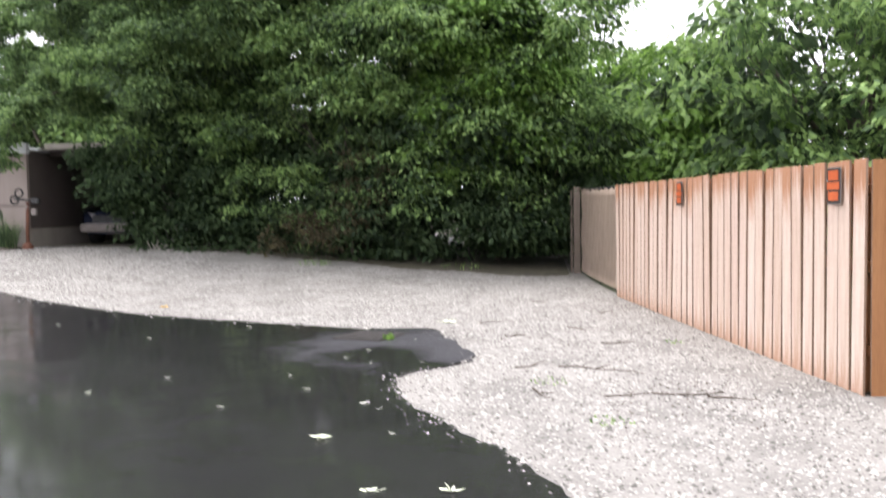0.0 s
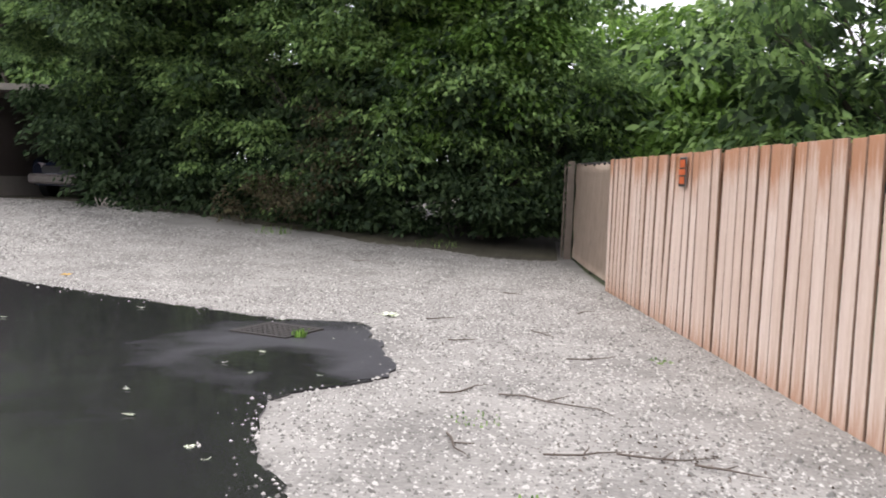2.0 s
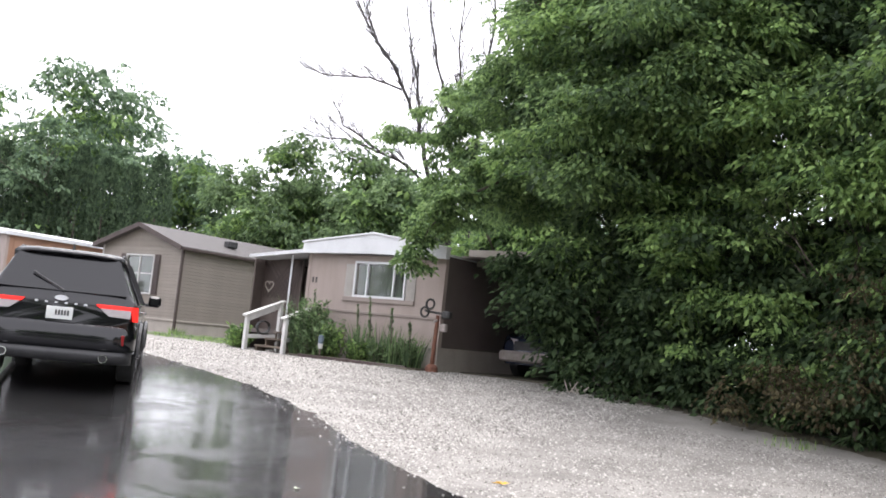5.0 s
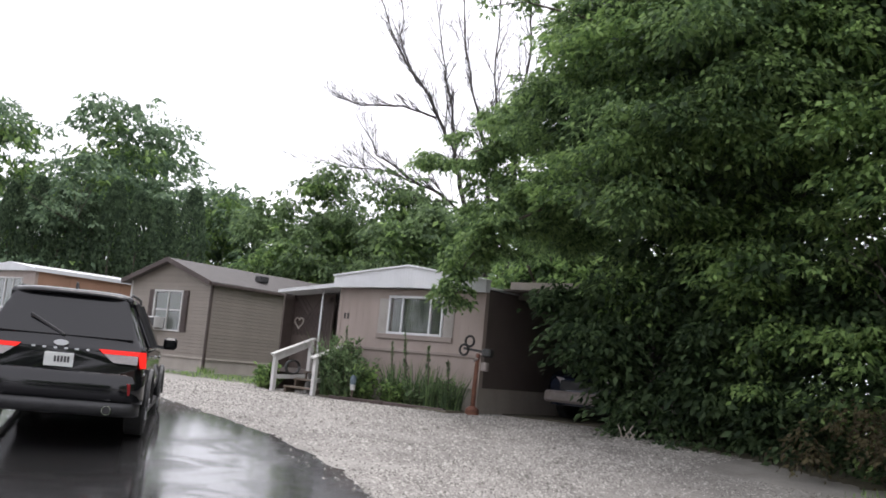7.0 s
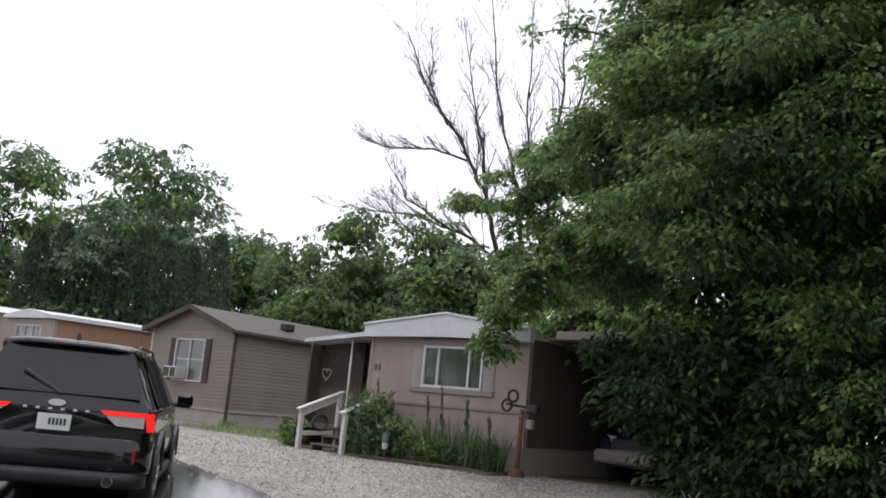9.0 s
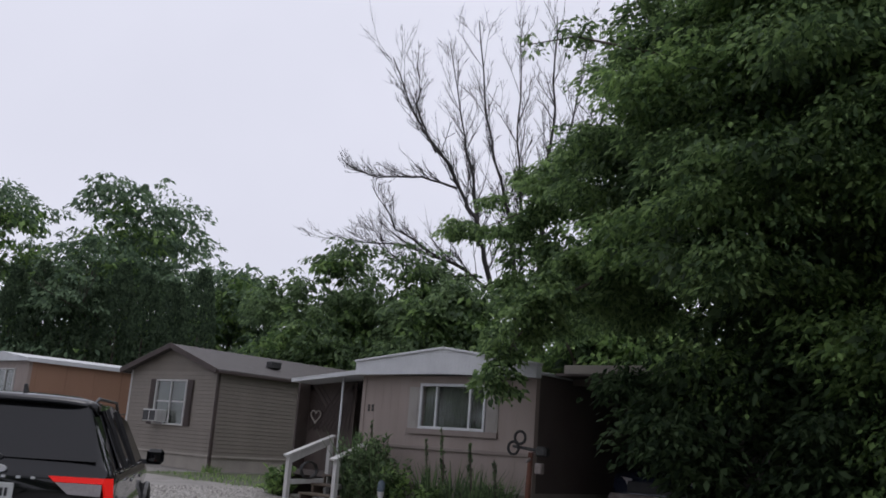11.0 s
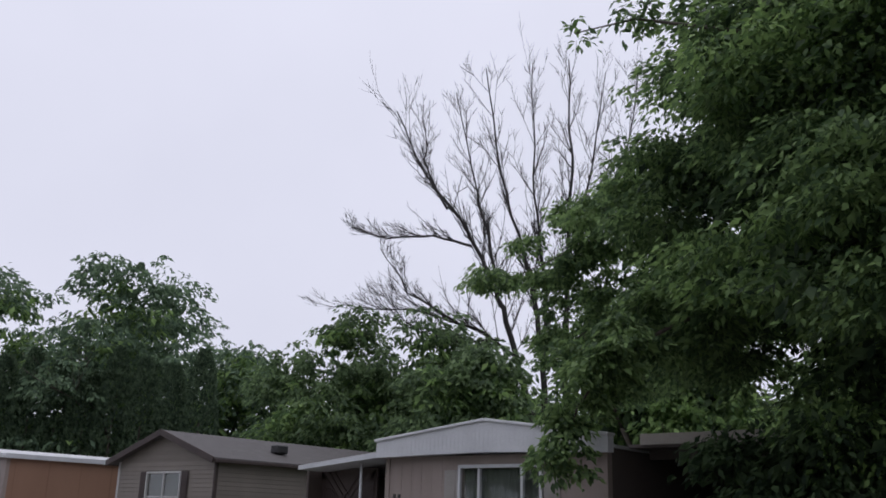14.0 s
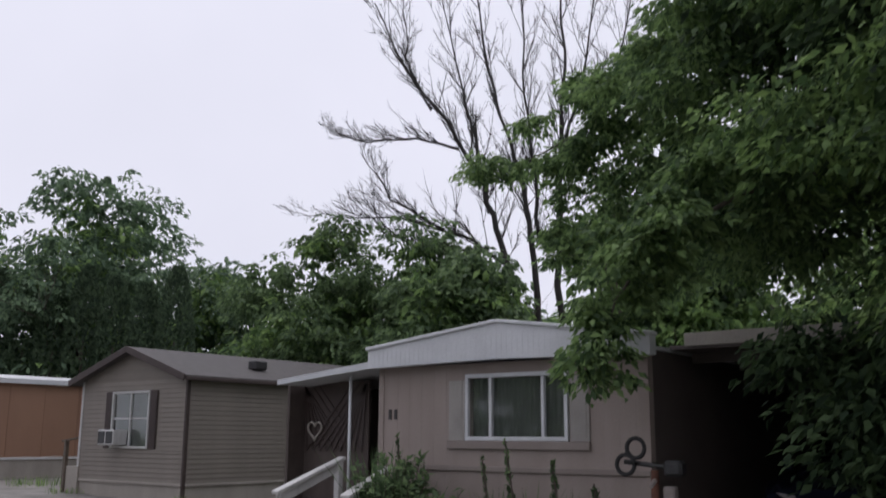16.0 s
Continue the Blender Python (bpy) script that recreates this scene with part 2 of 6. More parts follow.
def board_material():
    """Weathered fence boards: bleached below, with brown stain left ragged at the top and a little at the foot."""
    mat = material("weathered_board", (0.50, 0.35, 0.26), (0.76, 0.63, 0.54), scale=3, rough=(0.65, 0.9), bump=0.35,
                   bump_scale=40, stretch=(6, 6, 0.35), per_object=0.16)
    n, l = mat.node_tree.nodes, mat.node_tree.links
    b = n["Principled BSDF"]
    co = n.new("ShaderNodeTexCoord")
    sep = n.new("ShaderNodeSeparateXYZ")
    l.new(co.outputs["Object"], sep.inputs[0])
    info = n.new("ShaderNodeObjectInfo")
    streak = n.new("ShaderNodeTexNoise")
    streak.inputs["Scale"].default_value = 1.0
    drip = n.new("ShaderNodeMapping")
    drip.inputs["Scale"].default_value = (38, 38, 5)
    l.new(co.outputs["Object"], drip.inputs["Vector"])
    l.new(drip.outputs["Vector"], streak.inputs["Vector"])
    reach = n.new("ShaderNodeMath")
    reach.operation = "MULTIPLY_ADD"
    reach.inputs[1].default_value, reach.inputs[2].default_value = -0.36, 1.95
    l.new(info.outputs["Random"], reach.inputs[0])
    wob = n.new("ShaderNodeMath")
    wob.operation = "MULTIPLY_ADD"
    wob.inputs[1].default_value = 0.5
    l.new(streak.outputs["Fac"], wob.inputs[0])
    l.new(sep.outputs["Z"], wob.inputs[2])
    dif = n.new("ShaderNodeMath")
    dif.operation = "SUBTRACT"
    l.new(wob.outputs[0], dif.inputs[0])
    l.new(reach.outputs[0], dif.inputs[1])
    edge = n.new("ShaderNodeMapRange")
    edge.inputs["From Min"].default_value, edge.inputs["From Max"].default_value = -0.05, 0.28
    edge.inputs["To Max"].default_value = 0.85
    l.new(dif.outputs[0], edge.inputs["Value"])
    foot = n.new("ShaderNodeMapRange")
    foot.inputs["From Min"].default_value, foot.inputs["From Max"].default_value = 0.52, 0.25
    foot.inputs["To Max"].default_value = 0.6
    l.new(wob.outputs[0], foot.inputs["Value"])
    top = n.new("ShaderNodeMath")
    top.operation = "MAXIMUM"
    l.new(edge.outputs["Result"], top.inputs[0])
    l.new(foot.outputs["Result"], top.inputs[1])
    mix = n.new("ShaderNodeMix")
    mix.data_type = "RGBA"
    mix.inputs["B"].default_value = (0.38, 0.155, 0.058, 1)
    l.new(b.inputs["Base Color"].links[0].from_socket, mix.inputs["A"])
    l.new(top.outputs[0], mix.inputs["Factor"])
    l.new(mix.outputs["Result"], b.inputs["Base Color"])
    return mat


def glass_material():
    mat = bpy.data.materials.new("window_glass")
    mat.use_nodes = True
    b = mat.node_tree.nodes["Principled BSDF"]
    b.inputs["Base Color"].default_value = (0.9, 0.95, 0.93, 1)
    b.inputs["Roughness"].default_value = 0.03
    b.inputs["Transmission Weight"].default_value = 1.0
    b.inputs["IOR"].default_value = 1.45
    return mat


ASPHALT = asphalt_material()
BOARD = board_material()
# Edge faces coloured darker to draw the shaded gaps between fence boards.
BOARD_EDGE_SHADE = material("board_edge_shade", (0.17, 0.10, 0.065), (0.30, 0.19, 0.13), scale=6, rough=(0.7, 0.9), bump=0.3)
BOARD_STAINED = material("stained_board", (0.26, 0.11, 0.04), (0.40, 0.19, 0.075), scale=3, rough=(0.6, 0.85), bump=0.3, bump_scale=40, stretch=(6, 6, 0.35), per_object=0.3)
GLASS = glass_material()


# ---- builders ----
ORIGIN = {}


def thing(name, at, label, category, group="", kind=""):
    ob = new(name)
    ob.location = at
    ob.empty_display_size = 0.1
    ORIGIN[ob] = Vector(at)
    return tagged(ob, label, category, group, kind)


def link_mesh(name, bm, mat, smooth=False):
    me = bpy.data.meshes.new(name)
    bm.to_mesh(me)
    bm.free()
    me.materials.append(mat)
    if smooth:
        for p in me.polygons:
            p.use_smooth = True
    return me


def part(name, bm, mat, parent, label="", smooth=False):
    """Links a bmesh, built in world metres, as one mesh under a thing or a part."""
    o = ORIGIN[parent]
    bm.transform(Matrix.Translation(-o))
    ob = new(name, link_mesh(name, bm, mat, smooth))
    ob.parent = parent
    ORIGIN[ob] = o
    return tagged(ob, label)


def box(x0, x1, y0, y1, z0, z1, bevel=0.0, bm=None):
    made = bmesh.new()
    bmesh.ops.create_cube(made, size=1.0)
    made.transform(Matrix.Translation(((x0 + x1) / 2, (y0 + y1) / 2, (z0 + z1) / 2)) @ Matrix.Diagonal((abs(x1 - x0), abs(y1 - y0), abs(z1 - z0), 1)))
    if bevel:
        bmesh.ops.bevel(made, geom=made.edges[:], offset=bevel, segments=1, affect="EDGES")
    return merge(bm, made)


def merge(bm, made):
    if bm is None:
        return made
    me = bpy.data.meshes.new("tmp")
    made.to_mesh(me)
    made.free()
    bm.from_mesh(me)
    bpy.data.meshes.remove(me)
    return bm


def beam(p, q, w, h, bm=None, bevel=0.006):
    """A squared timber from p to q, w wide and h high."""
    p, q = Vector(p), Vector(q)
    made = bmesh.new()
    bmesh.ops.create_cube(made, size=1.0)
    d = q - p
    turn = d.to_track_quat("Y", "Z").to_matrix().to_4x4()
    made.transform(Matrix.Translation((p + q) / 2) @ turn @ Matrix.Diagonal((w, d.length, h, 1)))
    if bevel:
        bmesh.ops.bevel(made, geom=made.edges[:], offset=bevel, segments=1, affect="EDGES")
    return merge(bm, made)


def tube(points, radii, sides=8, bm=None):
    """A round rod through points, with a radius at each."""
    made = bmesh.new()
    rings = []
    pts = [Vector(p) for p in points]
    for i, p in enumerate(pts):
        d = (pts[min(i + 1, len(pts) - 1)] - pts[max(i - 1, 0)]).normalized()
        a = d.orthogonal().normalized()
        if i and rings:
            a = (prev - prev.dot(d) * d).normalized()
        prev = a
        c = d.cross(a)
        rings.append([made.verts.new(p + (a * math.cos(k * math.tau / sides) + c * math.sin(k * math.tau / sides)) * radii[i]) for k in range(sides)])
    for r0, r1 in zip(rings, rings[1:]):
        for k in range(sides):
            made.faces.new((r0[k], r0[(k + 1) % sides], r1[(k + 1) % sides], r1[k]))
    made.faces.new(rings[0][::-1])
    made.faces.new(rings[-1])
    return merge(bm, made)


def prism(outline, y0, y1, bm=None):
    """An outline in x and z, drawn out from y0 to y1."""
    made = bmesh.new()
    a = [made.verts.new((x, y0, z)) for x, z in outline]
    b = [made.verts.new((x, y1, z)) for x, z in outline]
    made.faces.new(a)
    made.faces.new(b[::-1])
    for i in range(len(a)):
        j = (i + 1) % len(a)
        made.faces.new((a[j], a[i], b[i], b[j]))
    bmesh.ops.recalc_face_normals(made, faces=made.faces[:])
    return merge(bm, made)


def ground_z(x, y):
    u = min(1.0, max(0.0, (-0.6 * x + 0.8 * y - 8) / 12))
    return 0.62 * u * u * (3 - 2 * u) + 0.025 * min(20.0, max(0.0, -x - 24.5))


def mesh_from(name, verts, faces, mat, smooth=False):
    """verts: n x 3; faces: m x k, all of k corners."""
    me = bpy.data.meshes.new(name)
    verts, faces = np.asarray(verts, dtype=np.float32), np.asarray(faces, dtype=np.int32)
    k = faces.shape[1]
    me.vertices.add(len(verts))
    me.vertices.foreach_set("co", verts.ravel())
    me.loops.add(faces.size)
    me.loops.foreach_set("vertex_index", faces.ravel())
    me.polygons.add(len(faces))
    me.polygons.foreach_set("loop_start", np.arange(0, faces.size, k, dtype=np.int32))
    me.polygons.foreach_set("loop_total", np.full(len(faces), k, dtype=np.int32))
    me.materials.append(mat)
    me.update(calc_edges=True)
    if smooth:
        me.polygons.foreach_set("use_smooth", np.ones(len(faces), dtype=bool))
    return me


def leaf_mesh(name, where, out, size, mat, rng):
    """Folded, pointed leaves at the places given, hanging along out."""
    n = len(where)
    tip = out + rng.normal(0, 0.45, (n, 3))
    tip /= np.linalg.norm(tip, axis=1)[:, None] + 1e-9
    side = np.cross(tip, rng.normal(0, 0.5, (n, 3)) + (0, 0, 1.0))
    side /= np.linalg.norm(side, axis=1)[:, None] + 1e-9
    up = np.cross(side, tip)
    s = (size * rng.uniform(0.6, 1.35, n))[:, None]
    base = where - tip * s * 0.5
    mid = where - up * s * 0.08
    v = np.stack([base, mid + side * s * 0.27 + up * s * 0.12, where + tip * s * 0.62 - up * s * 0.14, mid - side * s * 0.27 + up * s * 0.12], axis=1).reshape(-1, 3)
    i = np.arange(n)[:, None] * 4
    f = np.concatenate([i + (0, 1, 2), i + (0, 2, 3)], axis=1).reshape(-1, 3)
    return mesh_from(name, v, f, mat)


def crown_points(blobs, clumps, per, spread, rng, droop=0.5, floor=None):
    """Leaf places and directions: small drooping sprays over the skins of rounded masses, with gaps between."""
    blobs = np.asarray(blobs, dtype=float)
    lobes = []
    for bx, by, bz, rx, ry, rz in blobs:
        for k in range(11):
            d = rng.normal(0, 1, 3)
            d /= np.linalg.norm(d)
            lobes.append((bx + d[0] * rx * 0.8, by + d[1] * ry * 0.8, bz + d[2] * rz * 0.85, 0.50 * rx * rng.uniform(0.65, 1.3), 0.50 * ry * rng.uniform(0.65, 1.3), 0.40 * rz * rng.uniform(0.7, 1.3)))
    lobes = np.array(lobes)
    area = lobes[:, 3] * lobes[:, 4]
    pick = rng.choice(len(lobes), clumps, p=area / area.sum())
    d = rng.normal(0, 1, (clumps, 3))
    d[:, 2] = np.where(rng.uniform(0, 1, clumps) < 0.92, np.abs(d[:, 2]), d[:, 2])
    d /= np.linalg.norm(d, axis=1)[:, None]
    reach = rng.uniform(0.5, 1.12, clumps) + 0.18 * (rng.uniform(0, 1, clumps) < 0.10)
    c = lobes[pick, :3] + d * lobes[pick, 3:6] * reach[:, None]
    r = spread * rng.uniform(0.5, 1.4, clumps)
    ang = rng.uniform(0, math.tau, (clumps, per))
    rad = np.sqrt(rng.uniform(0, 1, (clumps, per)))
    off = np.stack([np.cos(ang) * rad, np.sin(ang) * rad, -droop * rad ** 2 + rng.normal(0, 0.16, (clumps, per))], axis=2) * r[:, None, None]
    p = (c[:, None, :] + off).reshape(-1, 3)
    o = np.stack([np.cos(ang), np.sin(ang), np.full_like(ang, -1.0)], axis=2) + d[:, None, :] * 0.6
    o = o.reshape(-1, 3)
    if floor is not None:
        keep = p[:, 2] > floor
        p, o = p[keep], o[keep]
    return p, o


def limb(bm, start, way, length, radius, depth, rng, up=0.15, kids=(2, 4), twist=0.55, thin=0.0):
    """A branch that forks into thinner ones."""
    pts, rad = [start], [radius]
    d = way.normalized()
    steps = 4
    for k in range(steps):
        d = (d + Vector((rng.normal(0, 0.11), rng.normal(0, 0.11), rng.normal(0, 0.07) + up * 0.25))).normalized()
        pts.append(pts[-1] + d * length / steps)
        rad.append(radius * (1 - 0.5 * (k + 1) / steps))
    tube(pts, rad, 6 if radius > 0.05 else 4 if radius > 0.02 else 3, bm)
    if depth <= 0:
        return
    for k in range(int(rng.integers(kids[0], kids[1] + 1))):
        i = int(rng.integers(1, steps + 1))
        turn = Vector((rng.normal(0, 1), rng.normal(0, 1), rng.normal(0, 0.5)))
        nd = (d + turn.normalized() * twist * rng.uniform(0.7, 1.3)).normalized()
        limb(bm, pts[i], nd, length * rng.uniform(0.55, 0.8), max(rad[i] * 0.62, thin), depth - 1, rng, up, kids, twist, thin)


def tree(name, at, trunk_r, trunk_h, blobs, clumps, per, spread, size, mat, label, category="tree", seed=1, inner=None, stems=1, droop=0.5):
    """A tree: a tapered, forking trunk and a loose crown of leaves."""
    rng = np.random.default_rng(seed)
    t = thing(name, at, label, category)
    bm = bmesh.new()
    for s in range(stems):
        lean = Vector((rng.normal(0, 0.12), rng.normal(0, 0.12), 1))
        base = Vector(at) + Vector((rng.normal(0, 0.15), rng.normal(0, 0.15), -0.1)) * (stems > 1)
        limb(bm, base, lean, trunk_h, trunk_r, 3, rng, 0.2, (3, 4), 0.7)
    part("trunk", bm, BARK, t, smooth=True)
    p, o = crown_points(blobs, clumps, per, spread, rng, droop, at[2] + 0.05)
    me = leaf_mesh("crown", p - np.array(at), o, size, mat, rng)
    crown = new("crown", me)
    crown.parent = t
    # Inner leaves carry the crown's shade in their colour, except on paler far trees.
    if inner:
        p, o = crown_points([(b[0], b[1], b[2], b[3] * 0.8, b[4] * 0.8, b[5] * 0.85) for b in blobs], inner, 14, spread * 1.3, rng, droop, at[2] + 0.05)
        deep = new("inner_foliage", leaf_mesh("inner_foliage", p - np.array(at), o, size * 1.45, LEAF if mat in (LEAF_HAZED, LEAF_MID) else LEAF_SHADED, rng))
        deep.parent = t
        tagged(deep, "inner crown leaves, shade painted into most of them")
    return t


# ---- ground and road ----
def grid_axis(lo, hi, step, far):
    return [-far, -far / 2, lo - 60, lo - 20] + [lo + step * k for k in range(int((hi - lo) / step) + 1)] + [hi + 20, hi + 60, far / 2, far]


gx, gy = grid_axis(-60, 20, 1.0, 900.0), grid_axis(-30, 60, 1.0, 900.0)
gv = [(x, y, ground_z(x, y)) for y in gy for x in gx]
gf = [(j * len(gx) + i, j * len(gx) + i + 1, (j + 1) * len(gx) + i + 1, (j + 1) * len(gx) + i) for j in range(len(gy) - 1) for i in range(len(gx) - 1)]
ground = new("ground", mesh_from("ground", gv, gf, GRAVEL, True))
ground.data.materials.append(SOIL)
ground.data.materials.append(GRASS)
for f in ground.data.polygons:
    c = f.center
    if c.y > 18.4 and -8.5 < c.x < 6:
        f.material_index = 1
    elif c.x > 15 + 2.5 * math.sin(c.y * 0.6) or c.y > 24 or c.y < -40 or c.x < -60 or (c.y > 18 and c.x < -14.6 and c.x > -23):
        f.material_index = 2
tagged(ground, "pale limestone gravel yard with dark soil and grass", "ground", kind="structure")

# right-hand edge of the asphalt, from behind the start round to the far homes
EDGE = [(4.6, -22), (4.0, -12), (3.3, -5), (2.75, -1.6), (2.26, -0.11), (1.9, 0.66), (1.5, 1.37), (1.12, 2.1), (0.9, 2.72), (0.84, 3.32),
        (1.12, 3.72), (1.40, 3.98), (1.50, 4.42), (1.27, 5.2), (1.05, 5.85), (0.80, 6.55), (0.11, 6.44), (-0.55, 6.68), (-1.4, 7.05),
        (-2.45, 7.56), (-4.15, 8.40), (-5.6, 9.25), (-7.3, 10.3), (-9.3, 11.1), (-11.6, 11.6), (-14.2, 12.1), (-18.5, 13.4), (-24.5, 15.6), (-34, 18.6), (-60, 26)]
PIVOT = Vector((-14.0, -8.0))
FAR_SIDE = [(-75, 10), (-70, -30), (-30, -45), (0, -40)]


def road_mesh():
    rng = np.random.default_rng(5)
    rim = []
    for (x0, y0), (x1, y1) in zip(EDGE, EDGE[1:]):
        n = max(1, int(math.hypot(x1 - x0, y1 - y0) / 0.14)) if y0 > -6 and x1 > -26 else 6
        for k in range(n):
            f = k / n
            rim.append((x0 + (x1 - x0) * f + rng.normal(0, 0.03), y0 + (y1 - y0) * f + rng.normal(0, 0.03)))
    rim += [EDGE[-1]] + FAR_SIDE
    rim.sort(key=lambda p: math.atan2(p[1] - PIVOT.y, p[0] - PIVOT.x))
    rings = [0.0, 0.15, 0.3, 0.42, 0.54, 0.64, 0.73, 0.8, 0.86, 0.91, 0.95, 0.98, 0.9975, 1.0]
    verts, faces = [], []
    for x, y in rim:
        for s in rings:
            px, py = PIVOT.x + (x - PIVOT.x) * s, PIVOT.y + (y - PIVOT.y) * s
            lift = 0.016
            verts.append((px, py, ground_z(px, py) + lift))
    m = len(rings)
    for i in range(len(rim)):
        j = (i + 1) % len(rim)
        for k in range(m - 1):
            faces.append((i * m + k, i * m + k + 1, j * m + k + 1, j * m + k))
    top = len(verts)
    for x, y in rim:
        verts += [(x, y, ground_z(x, y) + 0.016), (x, y, ground_z(x, y) - 0.03)]
    for i in range(len(rim)):
        j = (i + 1) % len(rim)
        faces.append((top + 2 * i, top + 2 * i + 1, top + 2 * j + 1, top + 2 * j))
    return mesh_from("road", verts, faces, ASPHALT, True)


road = tagged(new("road", road_mesh()), "wet black asphalt lane with shallow puddles", "road", kind="structure")


def stones_mesh(n, seed, west=-7.0, east=4.6, south=-3.5, deep=18.5, bias=1.5, big=1.0):
    """Loose crushed stones over the gravel, thickest near the lane."""
    rng = np.random.default_rng(seed)
    x, y = rng.uniform(west, east, n), south + deep * rng.uniform(0, 1, n) ** bias
    ex, ey = np.array([e[0] for e in EDGE]), np.array([e[1] for e in EDGE])
    ang = np.arctan2(ey - PIVOT.y, ex - PIVOT.x)
    dist = np.hypot(ex - PIVOT.x, ey - PIVOT.y)
    order = np.argsort(ang)
    a, d = np.arctan2(y - PIVOT.y, x - PIVOT.x), np.hypot(x - PIVOT.x, y - PIVOT.y)
    gap = d - np.interp(a, ang[order], dist[order])
    fence_x = 4.6 - (y - 2.5) * 0.137
    keep = (gap > 0.035 * np.clip(rng.normal(0, 1, n), -2.2, 3) ** 3 - 0.02) & (x < np.minimum(fence_x, 4.9))
    x, y, gap = x[keep], y[keep], gap[keep]
    n = len(x)
    z = np.array([ground_z(u, w) for u, w in zip(x, y)]) + np.where(gap < 0.02, 0.016, 0.0)
    s = big * (rng.gamma(5, 0.0016, n) + 0.003)
    unit = np.array([(1, 0.1, 0), (-0.1, 1, 0), (-1, -0.1, 0), (0.1, -1, 0), (0.25, 0.2, 0.85)])
    v = unit[None] * (s[:, None, None] * rng.uniform(0.55, 1.45, (n, 5, 3)))
    t = rng.uniform(0, math.tau, n)
    ct, st = np.cos(t)[:, None], np.sin(t)[:, None]
    vx, vy = v[:, :, 0] * ct - v[:, :, 1] * st, v[:, :, 0] * st + v[:, :, 1] * ct
    v = np.stack([vx + x[:, None], vy + y[:, None], v[:, :, 2] + z[:, None] - 0.001], axis=2).reshape(-1, 3)
    f = np.array([(0, 1, 4), (1, 2, 4), (2, 3, 4), (3, 0, 4)])
    f = (np.arange(n)[:, None, None] * 5 + f[None]).reshape(-1, 3)
    return mesh_from("gravel_stones", v, f, STONE)


gravel_stones = tagged(new("gravel_stones", stones_mesh(170000, 3)), "loose crushed limestone gravel", "gravel", kind="stuff")
tagged(new("gravel_stones", stones_mesh(50000, 4, -18.0, -5.0, 7.5, 10.5, 1.0, 1.25)), "loose crushed gravel before the homes", "gravel", kind="stuff")



def verge_mesh():
    """Dark soil and leaf litter under the hedge, with a ragged edge towards the gravel."""
    rng = np.random.default_rng(19)
    verts, faces, n = [], [], 150
    for i in range(n + 1):
        x = -7.4 + 10.3 * i / n
        edge = np.interp(x, (-7.4, -6.0, -4.0, -1.4, 0.2, 1.8, 2.9), (17.8, 17.0, 16.5, 15.5, 14.9, 14.4, 14.6)) + rng.normal(0, 0.07) + 0.12 * math.sin(x * 2.3)
        for k, y in enumerate((edge, edge + 0.25, edge + 0.7, 18.0, 19.6)):
            y = max(y, edge + 0.01)
            verts.append((x, y, ground_z(x, y) + (-0.004 if k == 0 else 0.014 + rng.uniform(0, 0.03))))
        if i:
            faces += [((i - 1) * 5 + k, i * 5 + k, i * 5 + k + 1, (i - 1) * 5 + k + 1) for k in range(4)]
    return mesh_from("soil_verge", verts, faces, SOIL, True)


tagged(new("soil_verge", verge_mesh()), "dark bare soil and leaf litter under the hedge", "ground", kind="structure")

# ---- fence and gate ----
def yard_mesh():
    """Grass and soil of the fenced yard, from the fence outwards."""
    rng = np.random.default_rng(17)
    line = [FENCE_NEAR.lerp(FENCE_FAR, k / 16) for k in range(17)] + [FENCE_FAR.lerp(GATE_END, k / 8) for k in range(1, 9)] + [Vector((2.9, 17.0, 0)), Vector((3.2, 20.0, 0))]
    steps = [0.06, 0.5, 1.0, 1.8, 2.8, 4.0, 5.4, 7.0, 9.0, 11.5, 14.5]
    verts, faces = [], []
    for i, p in enumerate(line):
        f = i / (len(line) - 1)
        out = Vector((0.993, 0.117 * (1 - f), 0))
        for k, d in enumerate(steps):
            q = p + out * (d + (rng.normal(0, 0.5) if k == len(steps) - 1 else 0.0))
            verts.append((q.x, q.y, ground_z(q.x, q.y) + 0.012 + (rng.uniform(0, 0.05) if k > 1 else 0.0)))
    m = len(steps)
    for i in range(len(line) - 1):
        for k in range(m - 1):
            faces.append((i * m + k, i * m + k + 1, (i + 1) * m + k + 1, (i + 1) * m + k))
    return mesh_from("yard_grass", verts, faces, GRASS, True)


FENCE_NEAR, FENCE_FAR, GATE_END = Vector((4.615, 2.51, 0)), Vector((3.49, 10.74, 0)), Vector((3.12, 15.08, 0))


def board_mesh(name, w, h, mat):
    bm = box(-w / 2, w / 2, -0.010, 0.010, 0, h, 0.003)
    me = link_mesh(name, bm, mat)
    me.materials.append(BOARD_EDGE_SHADE)
    for f in me.polygons:
        if abs(f.normal.x) > 0.5:
            f.material_index = 1
    return me


def run_of_boards(parent, a, b, pitch, mesh, rng, lean):
    """Overlapping upright boards along a line, each one an object of its own."""
    way = (b - a).normalized()
    ang = math.atan2(way.y, way.x)
    for k in range(int((b - a).length / pitch)):
        p = a + way * pitch * (k + 0.5)
        ob = new("board", mesh)
        ob.parent = parent
        ob.location = (p.x - ORIGIN[parent].x + rng.normal(0, 0.003), p.y - ORIGIN[parent].y, ground_z(p.x, p.y) - 0.015 + rng.normal(0, 0.004))
        ob.rotation_euler = (rng.normal(0, 0.006), rng.normal(0, 0.004), ang + lean + rng.normal(0, 0.004))


